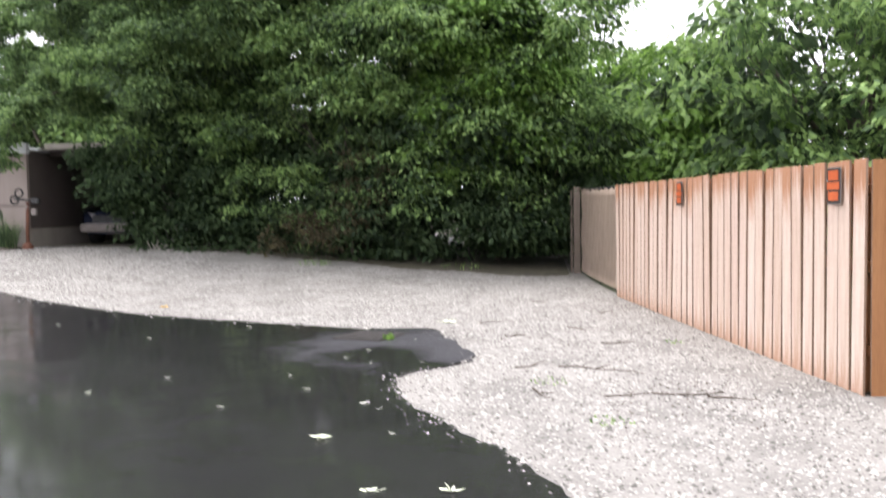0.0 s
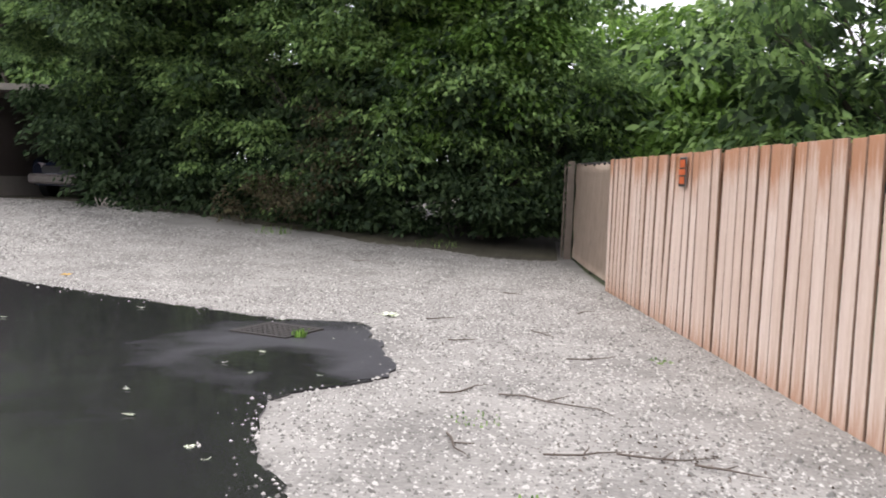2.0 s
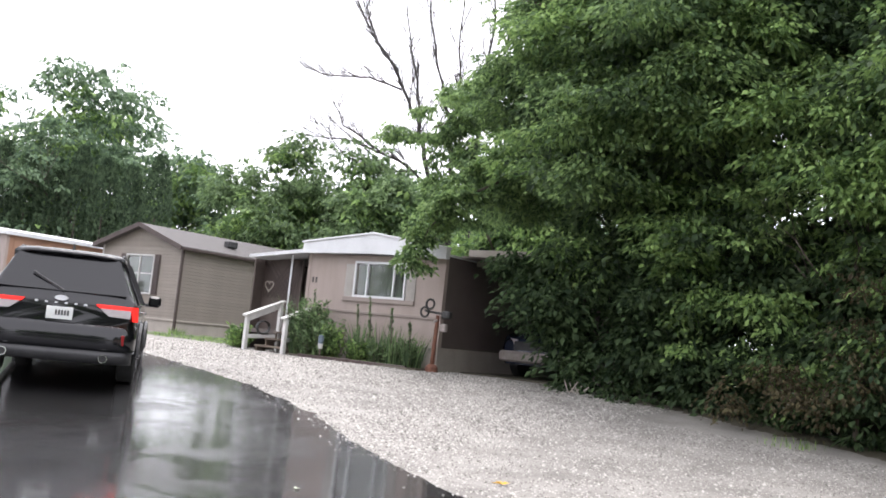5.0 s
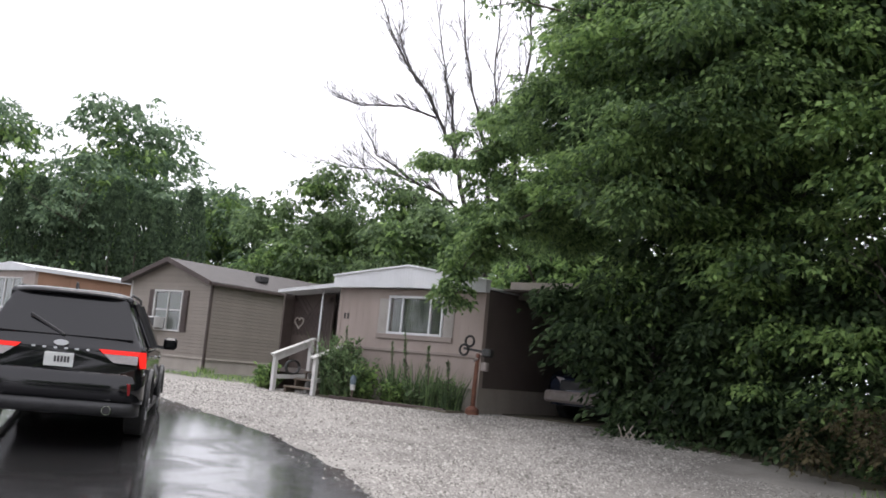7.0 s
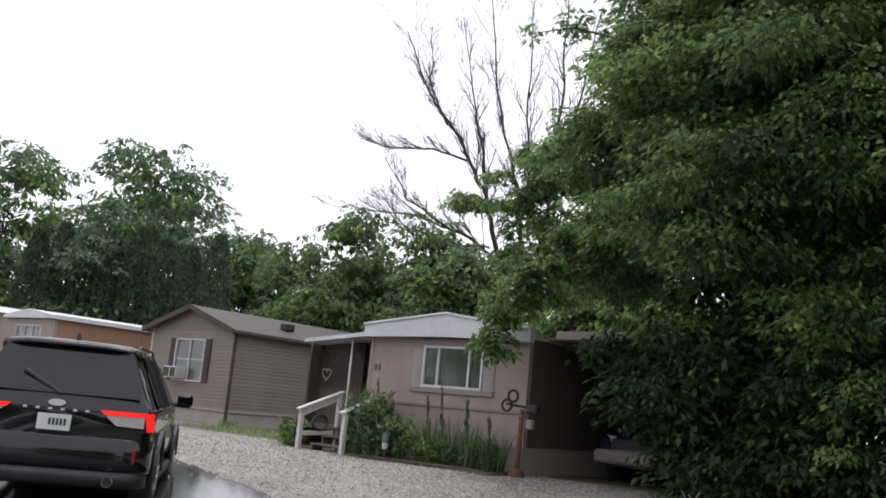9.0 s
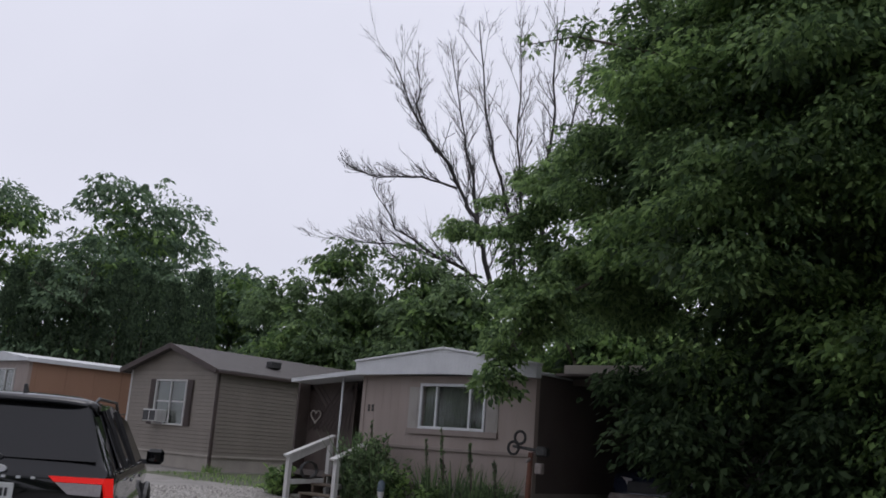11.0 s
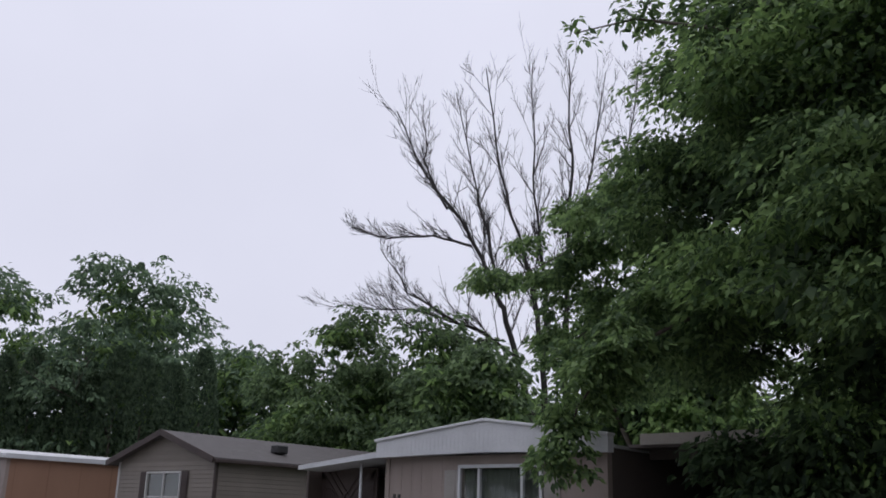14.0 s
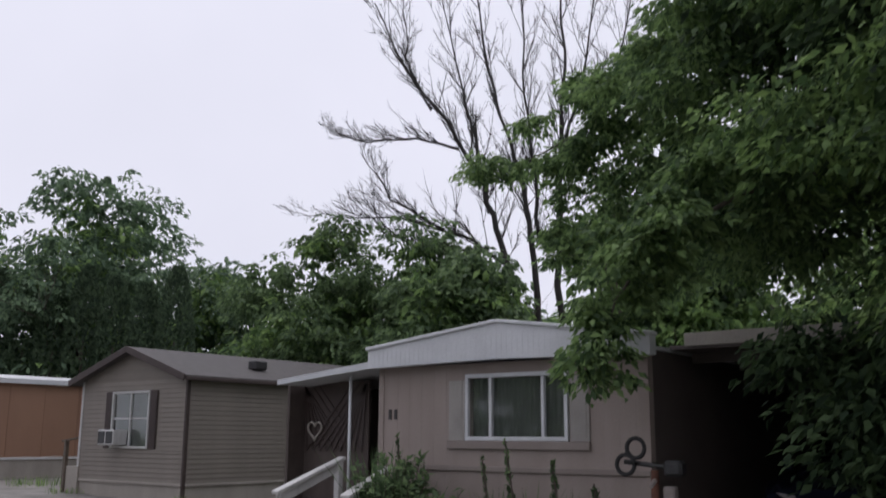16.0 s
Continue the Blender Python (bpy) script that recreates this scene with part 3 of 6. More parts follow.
def rails(parent, a, b, side, heights, mat):
    for h in heights:
        off = Vector((side.x, side.y, 0)) * 0.07
        part("rail", beam(a + off + Vector((0, 0, h)), b + off + Vector((0, 0, h)), 0.04, 0.09), mat, parent)
    n = max(2, int((b - a).length / 2.4) + 1)
    for k in range(n):
        p = a.lerp(b, (k + 0.06) / (n - 0.88)) + Vector((side.x, side.y, 0)) * 0.11
        part("post", box(p.x - 0.045, p.x + 0.045, p.y - 0.045, p.y + 0.045, -0.1, 1.78, 0.005), mat, parent)


rng = np.random.default_rng(11)
tagged(new("yard_grass", yard_mesh()), "worn grass and soil behind the board fence", "ground", kind="structure")
fence = thing("board_fence", FENCE_NEAR, "weathered tan wooden board fence with brown stain streaks", "fence", "yard fence")
run_of_boards(fence, FENCE_NEAR, FENCE_FAR, 0.222, board_mesh("board", 0.205, 1.85, BOARD), rng, -0.03)
run_of_boards(fence, FENCE_NEAR + Vector((0.034, 0.106, 0)), FENCE_FAR + Vector((0.034, 0, 0)), 0.222, board_mesh("inner_board", 0.15, 1.83, BOARD_STAINED), rng, 0.0)
rails(fence, FENCE_NEAR, FENCE_FAR, Vector((1, 0.13, 0)), (0.35, 1.0, 1.6), BOARD_STAINED)
back_fence = thing("board_fence", FENCE_NEAR + Vector((0.02, 0, 0)), "orange-brown stained wooden board fence turning the corner", "fence", "yard fence")
run_of_boards(back_fence, FENCE_NEAR + Vector((0.05, -0.0, 0)), Vector((9.6, 3.1, 0)), 0.2, board_mesh("board", 0.212, 1.85, BOARD_STAINED), rng, -0.06)
rails(back_fence, FENCE_NEAR + Vector((0.06, 0.02, 0)), Vector((9.6, 3.1, 0)), Vector((-0.1, 1, 0)), (0.35, 1.6), BOARD_STAINED)


def gate():
    g = thing("screened_gate", FENCE_FAR, "chain-link gate panel covered with tan privacy screen", "gate")
    a, b = FENCE_FAR + Vector((0.10, 0.06, 0)), GATE_END + Vector((0.06, 0, 0))
    way = (b - a).normalized()
    nor = Vector((way.y, -way.x, 0))
    bm = bmesh.new()
    cols, rows = 60, 12
    grid = [[bm.verts.new(a.lerp(b, i / cols) + Vector((0, 0, ground_z(*a.lerp(b, i / cols).xy) + 0.06 + 1.74 * j / rows - 0.02 * math.sin(i * 0.9) * (j == rows)))
                          - nor * (0.012 * math.sin(i * 1.3 + j) + 0.006 * math.sin(j * 2.1))) for i in range(cols + 1)] for j in range(rows + 1)]
    for j in range(rows):
        for i in range(cols):
            bm.faces.new((grid[j][i], grid[j][i + 1], grid[j + 1][i + 1], grid[j + 1][i]))
    bmesh.ops.solidify(bm, geom=bm.faces[:], thickness=0.006)
    part("privacy_screen", bm, PANEL_TAN, g, "tan woven screen", True)
    off = nor * 0.03
    for h in (0.05, 0.95, 1.80):
        part("frame_rail", tube([a + off + Vector((0, 0, h)), b + off + Vector((0, 0, h + 0.05))], [0.022, 0.022], 10), IRON, g, smooth=True)
    for s in (0.0, 0.5, 1.0):
        p = a.lerp(b, s) + off
        part("frame_post", tube([p - Vector((0, 0, 0.1)), p + Vector((0, 0, 1.82))], [0.024, 0.024], 10), IRON, g, smooth=True)
    e = thing("gate_post", GATE_END, "dark weathered wooden gate post with end boards", "post")
    part("post", box(GATE_END.x - 0.10, GATE_END.x + 0.04, GATE_END.y + 0.03, GATE_END.y + 0.17, -0.1, 1.9, 0.008), TAN_TRIM, e)
    for k in range(3):
        x = GATE_END.x - 0.12 - 0.002 * k
        part("board", box(x - 0.03, x, GATE_END.y + 0.2 + 0.17 * k, GATE_END.y + 0.355 + 0.17 * k, -0.02, 1.84 - 0.02 * k, 0.005), TAN_TRIM, e)


gate()


def sign(along, height):
    way = (FENCE_FAR - FENCE_NEAR).normalized()
    p = FENCE_NEAR + way * along
    s = thing("warning_sign", (p.x, p.y, height), "small black and orange plastic sign screwed to the fence", "sign", "fence signs")
    m = Matrix.Translation((p.x, p.y, height)) @ Matrix.Rotation(math.atan2(way.y, way.x), 4, "Z")

    def put(name, x0, x1, z0, z1, y, mat, label=""):
        bm = box(x0, x1, y, y + 0.004, z0, z1, 0.001)
        bm.transform(m)
        part(name, bm, mat, s, label)
    # the local +y side faces the lane
    put("backing", -0.122, 0.122, -0.152, 0.152, 0.036, SIGN_EDGE, "pale plastic edge")
    put("face", -0.115, 0.115, -0.145, 0.145, 0.040, SIGN_BLACK)
    for k, (w, z0, z1) in enumerate(((0.085, 0.045, 0.125), (0.105, -0.03, 0.03), (0.085, -0.12, -0.048))):
        put("lettering_bar", -w, w, z0, z1, 0.044, SIGN_ORANGE, "orange bar")


sign(0.45, 1.64)
sign(4.65, 1.64)


# ---- homes ----
def lap_boards(parent, x0, x1, y0, y1, z0, z1, pitch, mesh_name, mat, cut=None):
    """Lapped siding: one object for each board, on a wall along x or along y."""
    n = int(round((z1 - z0) / pitch))
    along_x = abs(x1 - x0) > abs(y1 - y0)
    length = abs(x1 - x0) if along_x else abs(y1 - y0)
    bm = bmesh.new()
    prof = [(0.0, 0.0), (0.016, 0.0), (0.018, 0.008), (0.004, pitch), (0.0, pitch)]
    a = [bm.verts.new((0, -o, z)) for o, z in prof]
    b = [bm.verts.new((length, -o, z)) for o, z in prof]
    bm.faces.new(a[::-1])
    bm.faces.new(b)
    for i in range(len(prof)):
        j = (i + 1) % len(prof)
        bm.faces.new((a[i], a[j], b[j], b[i]))
    bmesh.ops.recalc_face_normals(bm, faces=bm.faces[:])
    me = link_mesh(mesh_name, bm, mat)
    o = ORIGIN[parent]
    for k in range(n):
        ob = new(mesh_name, me)
        ob.parent = parent
        ob.location = Vector((x0, y0, z0 + k * pitch)) - o
        ob.rotation_euler = (0, 0, 0 if along_x else radians(90))


def window(parent, x0, x1, z0, z1, y, splits, frame_mat, sash=None, curtain=True):
    """A framed window in a wall that faces -y: frame, panes, and curtains behind."""
    # Black sheet behind the panes paints the darkness of the unlit room.
    w = part("window", box(x0 - 0.02, x1 + 0.02, y + 0.10, y + 0.12, z0 - 0.02, z1 + 0.02), SIGN_BLACK, parent, "black sheet standing in for the unlit room")
    f = 0.05
    for name, b in (("frame", (x0 - f, x1 + f, z1, z1 + f)), ("frame", (x0 - f, x1 + f, z0 - f, z0)), ("frame", (x0 - f, x0, z0, z1)), ("frame", (x1, x1 + f, z0, z1))):
        part(name, box(b[0], b[1], y - 0.045, y + 0.03, b[2], b[3], 0.006), frame_mat, w)
    cuts = [x0] + list(splits) + [x1]
    for s in splits:
        part("mullion", box(s - 0.022, s + 0.022, y - 0.03, y + 0.03, z0, z1, 0.004), frame_mat, w)
    for a, b in zip(cuts, cuts[1:]):
        pane = part("pane", box(a + 0.01, b - 0.01, y + 0.005, y + 0.011, z0, z1), GLASS, w)
        pane.visible_shadow = False
        if sash:
            part("sash_bar", box(a + 0.012, b - 0.012, y - 0.02, y + 0.02, sash - 0.018, sash + 0.018, 0.003), frame_mat, w)
    if curtain:
        bm = bmesh.new()
        n = 80
        lo = [bm.verts.new((x0 + (x1 - x0) * k / n, y + 0.075 + 0.014 * math.sin(k * 1.7), z0)) for k in range(n + 1)]
        hi = [bm.verts.new((x0 + (x1 - x0) * k / n, y + 0.075 + 0.010 * math.sin(k * 1.7 + 0.4), z1)) for k in range(n + 1)]
        for k in range(n):
            bm.faces.new((lo[k], lo[k + 1], hi[k + 1], hi[k]))
        part("curtain", bm, CURTAIN, w, "pale gathered curtain", True)
    return w


def wall_with_hole(x0, x1, z0, z1, y0, y1, hole):
    """One wall slab that faces -y, with an opening through it."""
    hx0, hx1, hz0, hz1 = hole
    bm = bmesh.new()
    outer, inner = [(x0, z0), (x1, z0), (x1, z1), (x0, z1)], [(hx0, hz0), (hx1, hz0), (hx1, hz1), (hx0, hz1)]
    rows = [[bm.verts.new((x, y, z)) for x, z in ring] for y in (y0, y1) for ring in (outer, inner)]
    for i in range(4):
        j = (i + 1) % 4
        for a, b in ((rows[0], rows[1]), (rows[2], rows[3]), (rows[0], rows[2]), (rows[1], rows[3])):
            bm.faces.new((a[i], a[j], b[j], b[i]))
    bmesh.ops.recalc_face_normals(bm, faces=bm.faces[:])
    return bm


def pink_home():
    x0, x1, y0, y1, zb, ze = -14.47, -10.5, 17.5, 31.5, 0.55, 3.02
    h = thing("mobile_home", (x0, y0, zb), "pinkish-beige single-wide mobile home with white metal roof front", "house", "mobile homes")
    win = (-12.95, -11.56, 2.11, 2.83)
    part("front_wall", wall_with_hole(x0, x1, 1.12, ze, y0, y0 + 0.12, win), PINK_SIDING, h)
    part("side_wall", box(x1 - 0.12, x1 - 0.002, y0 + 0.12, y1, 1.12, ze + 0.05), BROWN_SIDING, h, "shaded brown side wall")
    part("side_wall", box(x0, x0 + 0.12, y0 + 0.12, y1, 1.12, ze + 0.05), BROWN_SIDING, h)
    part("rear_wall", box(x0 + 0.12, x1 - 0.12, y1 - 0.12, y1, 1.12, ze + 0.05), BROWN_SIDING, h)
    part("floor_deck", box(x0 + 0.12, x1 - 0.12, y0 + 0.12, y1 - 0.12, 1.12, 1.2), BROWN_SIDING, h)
    for k in range(19):
        x = x0 + 0.1 + k * 0.205
        if win[0] - 0.34 < x < win[1] + 0.34:
            part("groove_batten", box(x, x + 0.02, y0 - 0.0025, y0 - 0.001, 1.14, 1.68), PINK_SIDING, h)
        else:
            part("groove_batten", box(x, x + 0.02, y0 - 0.0025, y0 - 0.001, 1.14, ze - 0.05), PINK_SIDING, h)
    part("skirting", box(x0 + 0.02, x1 - 0.02, y0 + 0.01, y0 + 0.05, zb - 0.25, 1.09), SKIRT, h, "pale skirting panel")
    part("skirting", box(x1 - 0.06, x1 - 0.015, y0 + 0.05, y1, zb - 0.25, 1.118), SKIRT, h, "pale skirting panel")
    part("belt_trim", box(x0 - 0.005, x1 + 0.005, y0 - 0.035, y0 - 0.002, 1.69, 1.755, 0.008), PINK_TRIM, h)
    part("base_trim", box(x0 - 0.005, x1 + 0.005, y0 - 0.04, y0 - 0.002, 1.07, 1.13, 0.008), SKIRT, h, "chipped pale base strip")
    for x in (x0, x1 - 0.07):
        part("corner_trim", box(x - 0.012, x + 0.08, y0 - 0.016, y0 - 0.001, 1.14, ze, 0.004), PINK_SIDING, h)
    window(h, *win, y0, (-12.62, -11.86), WHITE_METAL)
    part("window_apron", box(win[0] - 0.33, win[1] + 0.33, y0 - 0.05, y0 - 0.002, win[2] - 0.15, win[2] - 0.052, 0.006), PINK_TRIM, h)
    for a in (win[0] - 0.32, win[1] + 0.07):
        sh = part("shutter", box(a, a + 0.25, y0 - 0.022, y0 - 0.003, win[2] - 0.05, win[3] - 0.02, 0.004), SHUTTER_PALE, h, "pale louvred shutter beside the window")
        for k in range(16):
            z = win[2] + k * 0.045
            part("slat", box(a + 0.03, a + 0.22, y0 - 0.036, y0 - 0.020, z, z + 0.022), SHUTTER_PALE, sh)
    # low gable roof with a ribbed white eyebrow over the front
    ex0, ex1, pk = x0 + 0.0, x1 + 0.16, -12.34
    roof = [(ex0, ze + 0.09), (pk, ze + 0.40), (x1 + 0.03, ze + 0.10), (x1 + 0.03, ze + 0.055), (ex0, ze + 0.055)]
    r = part("roof", prism(roof, y0 - 0.10, y1 + 0.1), WHITE_METAL, h, "low white metal roof")
    front = [(ex0, ze + 0.23), (pk, ze + 0.465), (ex1, ze + 0.19), (ex1, ze - 0.03), (pk, ze + 0.02), (ex0, ze - 0.02)]
    part("eyebrow", prism(front, y0 - 0.26, y0 - 0.11), WHITE_METAL, r, "ribbed white metal front")
    for k in range(54):
        x = ex0 + 0.04 + k * (ex1 - ex0 - 0.08) / 53
        top = ze + (0.23 if x < pk else 0.19) + (0.235 if x < pk else 0.275) * (1 - abs(x - pk) / ((pk - ex0) if x < pk else (ex1 - pk)))
        part("rib", box(x - 0.008, x + 0.008, y0 - 0.263, y0 - 0.258, ze + 0.0, top - 0.03), WHITE_METAL, r)
    for a, b in (((ex0 - 0.02, ze + 0.24), (pk, ze + 0.475)), ((pk, ze + 0.475), (ex1 + 0.02, ze + 0.20))):
        part("roof_edge", beam((a[0], y0 - 0.20, a[1]), (b[0], y0 - 0.20, b[1]), 0.2, 0.04), WHITE_METAL, r, "folded metal edge")
    # house number as plain bars
    for x in (-14.30, -14.20):
        part("number_bar", box(x, x + 0.045, y0 - 0.016, y0 - 0.003, 2.33, 2.46), SIGN_BLACK, h, "dark number plate bar")
    # porch with a flat white roof, dark lattice and a pole
    p = thing("porch", (-16.4, 17.4, 0.6), "covered side porch with dark lattice walls and white roof edge", "porch")
    part("deck", box(-16.35, -14.55, 17.5, 24, 1.02, 1.12), BROWN_SIDING, p)
    part("porch_roof", prism([(-16.27, 2.84), (-14.48, 3.0), (-14.48, 3.09), (-16.27, 2.91)], 17.25, 24.0), WHITE_METAL, p, "sloping white metal roof")
    part("pole", tube([(-15.03, 17.5, 0.55), (-15.03, 17.5, 2.97)], [0.022, 0.022], 10), WHITE_METAL, p, "thin white pole", True)
    part("rear_panel", box(-16.4, -14.5, 19.2, 19.25, 0.5, 2.95), LATTICE, p, "dark porch screen")
    part("side_panel", box(-16.42, -16.37, 17.6, 19.2, 0.5, 2.92), LATTICE, p, "dark porch screen")
    for k in range(9):
        for s in (-1, 1):
            x = -16.3 + k * 0.14
            q = x + s * 0.9
            lo, hi = (min(x, -15.1), 1.9), (min(max(q, -16.36), -15.1), 2.85)
            part("lattice_strip", beam((lo[0], 17.905 - 0.012 * (s > 0), lo[1]), (hi[0], 17.905 - 0.012 * (s > 0), hi[1]), 0.008, 0.03, None, 0), DARK_TRIM, p)
    for x in (-16.37, -15.0):
        part("deck_post", box(x - 0.05, x + 0.05, 17.55, 17.65, 0.3, 1.02), LATTICE, p)
    part("front_panel", box(-16.38, -15.06, 17.92, 17.95, 1.1, 2.9), LATTICE, p, "dark lattice screen")
    part("door", box(-15.2, -14.55, 19.13, 19.17, 1.12, 2.9, 0.01), BROWN_SIDING, p, "dark porch door")
    # twig heart on the lattice
    w = thing("heart_wreath", (-16.1, 17.87, 2.2), "small pale heart-shaped wreath hung on the lattice", "wreath")
    pts = []
    for k in range(33):
        a = k / 32 * math.tau
        pts.append((-16.1 + 0.009 * 16 * math.sin(a) ** 3, 17.87, 2.2 + 0.009 * (13 * math.cos(a) - 5 * math.cos(2 * a) - 2 * math.cos(3 * a) - math.cos(4 * a))))
    part("ring", tube(pts, [0.018] * 33, 6), SKIRT, w, smooth=True)


def porch_steps():
    s = thing("porch_steps", (-14.5, 16.9, 0.6), "grey wooden porch steps with white-painted handrails", "stairs")
    for k in range(3):
        z = 0.66 + 0.17 * k
        y = 16.55 + 0.28 * k
        part("tread", box(-15.0, -13.95, y, y + 0.29, z + 0.06, z + 0.10, 0.006), TAN_TRIM, s)
        for x in (-14.95, -14.02):
            part("stringer", box(x, x + 0.04, y, y + 0.28, z - 0.15, z + 0.06), TAN_TRIM, s)
    for x0, x1, top in ((-15.06, -14.93, 1.80), (-13.83, -14.1, 1.68)):
        part("newel_post", box(x0 - 0.045, x0 + 0.045, 16.26, 16.35, 0.4, 1.40, 0.006), WHITE_PAINT, s)
        part("upper_post", box(x1 - 0.045, x1 + 0.045, 17.16, 17.25, 0.6, top, 0.006), WHITE_PAINT, s)
        part("handrail", beam((x0, 16.2, 1.40), (x1, 17.28, top + 0.02), 0.14, 0.045), WHITE_PAINT, s)
        part("side_board", beam((x0, 16.25, 1.31), (x1, 17.22, top - 0.07), 0.035, 0.14), WHITE_PAINT, s)
        part("lower_rail", beam((x0, 16.3, 0.93), (x1, 17.2, 0.98), 0.035, 0.09), WHITE_PAINT, s)
    hose = thing("garden_hose", (-14.98, 16.7, 1.0), "coiled grey garden hose hung on the steps", "hose")
    pts = [(-14.98 + 0.03 * math.sin(k * 0.7), 16.75 + 0.20 * math.cos(k * 0.42), 1.16 + 0.15 * math.sin(k * 0.42)) for k in range(60)]
    part("coil", tube(pts, [0.016] * 60, 6), IRON, hose, smooth=True)


def beige_home():
    x0, x1, y0, y1, zb, ze = -27.7, -23.45, 21.0, 35.0, 0.66, 3.42
    pk, top = -25.55, 4.19
    h = thing("mobile_home", (x0, y0, zb), "beige vinyl-sided mobile home with dark shingle roof", "house", "mobile homes")
    win = (-26.26, -24.84, 1.86, 3.09)
    part("front_wall", wall_with_hole(x0, x1, 1.05, ze, y0, y0 + 0.12, win), BEIGE_SIDING, h)
    part("gable", prism([(x0, ze), (x1, ze), (pk, top - 0.08)], y0 - 0.004, y0 + 0.12), BEIGE_SIDING, h)
    part("side_wall", box(x1 - 0.12, x1, y0 + 0.12, y1, 1.05, ze), BEIGE_SIDING, h)
    part("side_wall", box(x0, x0 + 0.12, y0 + 0.12, y1, 1.05, ze), BEIGE_SIDING, h)
    part("rear_wall", box(x0 + 0.12, x1 - 0.12, y1 - 0.12, y1, 1.05, ze), BEIGE_SIDING, h)
    part("floor_deck", box(x0 + 0.12, x1 - 0.12, y0 + 0.12, y1 - 0.12, 1.05, 1.12), BROWN_SIDING, h)
    for a, b, z0, z1 in ((x0, x1, 1.05, win[2] - 0.10), (x0, win[0] - 0.36, win[2] - 0.10, win[3] + 0.07), (win[1] + 0.36, x1, win[2] - 0.10, win[3] + 0.07), (x0, x1, win[3] + 0.07, ze)):
        lap_boards(h, a, b, y0, y0, z0, z1, 0.108, "siding_board", BEIGE_SIDING)
    lap_boards(h, x1, x1, y0 + 0.01, y1, 1.05, ze, 0.108, "siding_board", BEIGE_SIDING)
    for k in range(5):
        z = ze + 0.04 + k * 0.108
        f = (top - 0.1 - z) / (top - 0.1 - ze)
        part("siding_board", box(pk + (x0 - pk) * f * 0.97, pk + (x1 - pk) * f * 0.97, y0 - 0.018, y0 - 0.005, z, z + 0.1), BEIGE_SIDING, h)
    part("skirting", box(x0 + 0.03, x1 - 0.03, y0 + 0.02, y0 + 0.06, zb - 0.3, 1.03), SKIRT, h, "pale skirting")
    part("skirting", box(x1 - 0.07, x1 - 0.03, y0 + 0.06, y1, zb - 0.3, 1.03), SKIRT, h, "pale skirting")
    part("base_trim", box(x0 - 0.01, x1 + 0.02, y0 - 0.03, y0 - 0.002, 1.0, 1.06, 0.006), SKIRT, h)
    part("base_trim", box(x1 + 0.002, x1 + 0.03, y0, y1, 1.0, 1.06, 0.006), SKIRT, h)
    part("corner_trim", box(x1 - 0.03, x1 + 0.035, y0 - 0.032, y0 + 0.06, zb - 0.1, ze, 0.005), DARK_TRIM, h, "dark brown downspout corner")
    part("corner_trim", box(x0 - 0.02, x0 + 0.05, y0 - 0.028, y0 + 0.05, 1.03, ze, 0.005), WHITE_PAINT, h)
    window(h, *win, y0 - 0.02, ((win[0] + win[1]) / 2,), WHITE_PAINT, sash=2.50)
    for a in (win[0] - 0.34, win[1] + 0.06):
        sh = part("shutter", box(a, a + 0.27, y0 - 0.045, y0 - 0.02, win[2] - 0.05, win[3] + 0.05, 0.006), DARK_TRIM, h, "dark red-brown shutter")
        for k in range(20):
            z = win[2] + 0.02 + k * 0.055
            part("slat", box(a + 0.03, a + 0.24, y0 - 0.058, y0 - 0.044, z, z + 0.03), DARK_TRIM, sh)
    for s, e in ((x0 - 0.28, -1), (x1 + 0.22, 1)):
        r = part("roof", prism([(pk, top - 0.10), (pk, top), (s, ze + 0.02), (s, ze - 0.08)], y0 - 0.25, y1 + 0.2), ROOFING, h, "dark grey shingle slope")
        part("fascia", beam((pk, y0 - 0.27, top - 0.06), (s, y0 - 0.27, ze - 0.04), 0.03, 0.16), DARK_TRIM, r, "brown fascia board")
        part("gutter", box(min(s, s + 0.07 * e), max(s, s + 0.07 * e), y0 - 0.25, y1 + 0.2, ze - 0.1, ze - 0.01, 0.01), DARK_TRIM, r)
    part("roof_vent", box(-24.3, -24.0, 23.4, 23.8, 3.74, 3.97, 0.03), IRON, h, "small dark roof vent")
    ac = thing("air_conditioner", (-26.0, 20.75, 1.88), "white window air conditioner in the lower sash", "air conditioner")
    part("case", box(-26.32, -25.68, 20.62, 21.02, 1.88, 2.24, 0.02), WHITE_PAINT, ac)
    for k in range(2):
        part("grille", box(-26.28 + k * 0.32, -26.02 + k * 0.32, 20.607, 20.622, 1.92, 2.20), IRON, ac, "dark grille")
    # little wooden entry rail on the far side
    e = thing("entry_rail", (-28.1, 21.4, 0.95), "brown wooden entry landing with handrail", "railing")
    for y in (20.9, 21.9):
        part("post", box(-28.25, -28.16, y, y + 0.09, ground_z(-28.2, y) - 0.1, 2.0), TAN_TRIM, e)
    part("handrail", beam((-28.2, 20.8, 1.96), (-27.6, 21.9, 2.22), 0.1, 0.05), TAN_TRIM, e)
    part("landing", box(-28.2, -27.62, 20.95, 22.5, ground_z(-28, 21) - 0.1, 1.35), SKIRT, e)


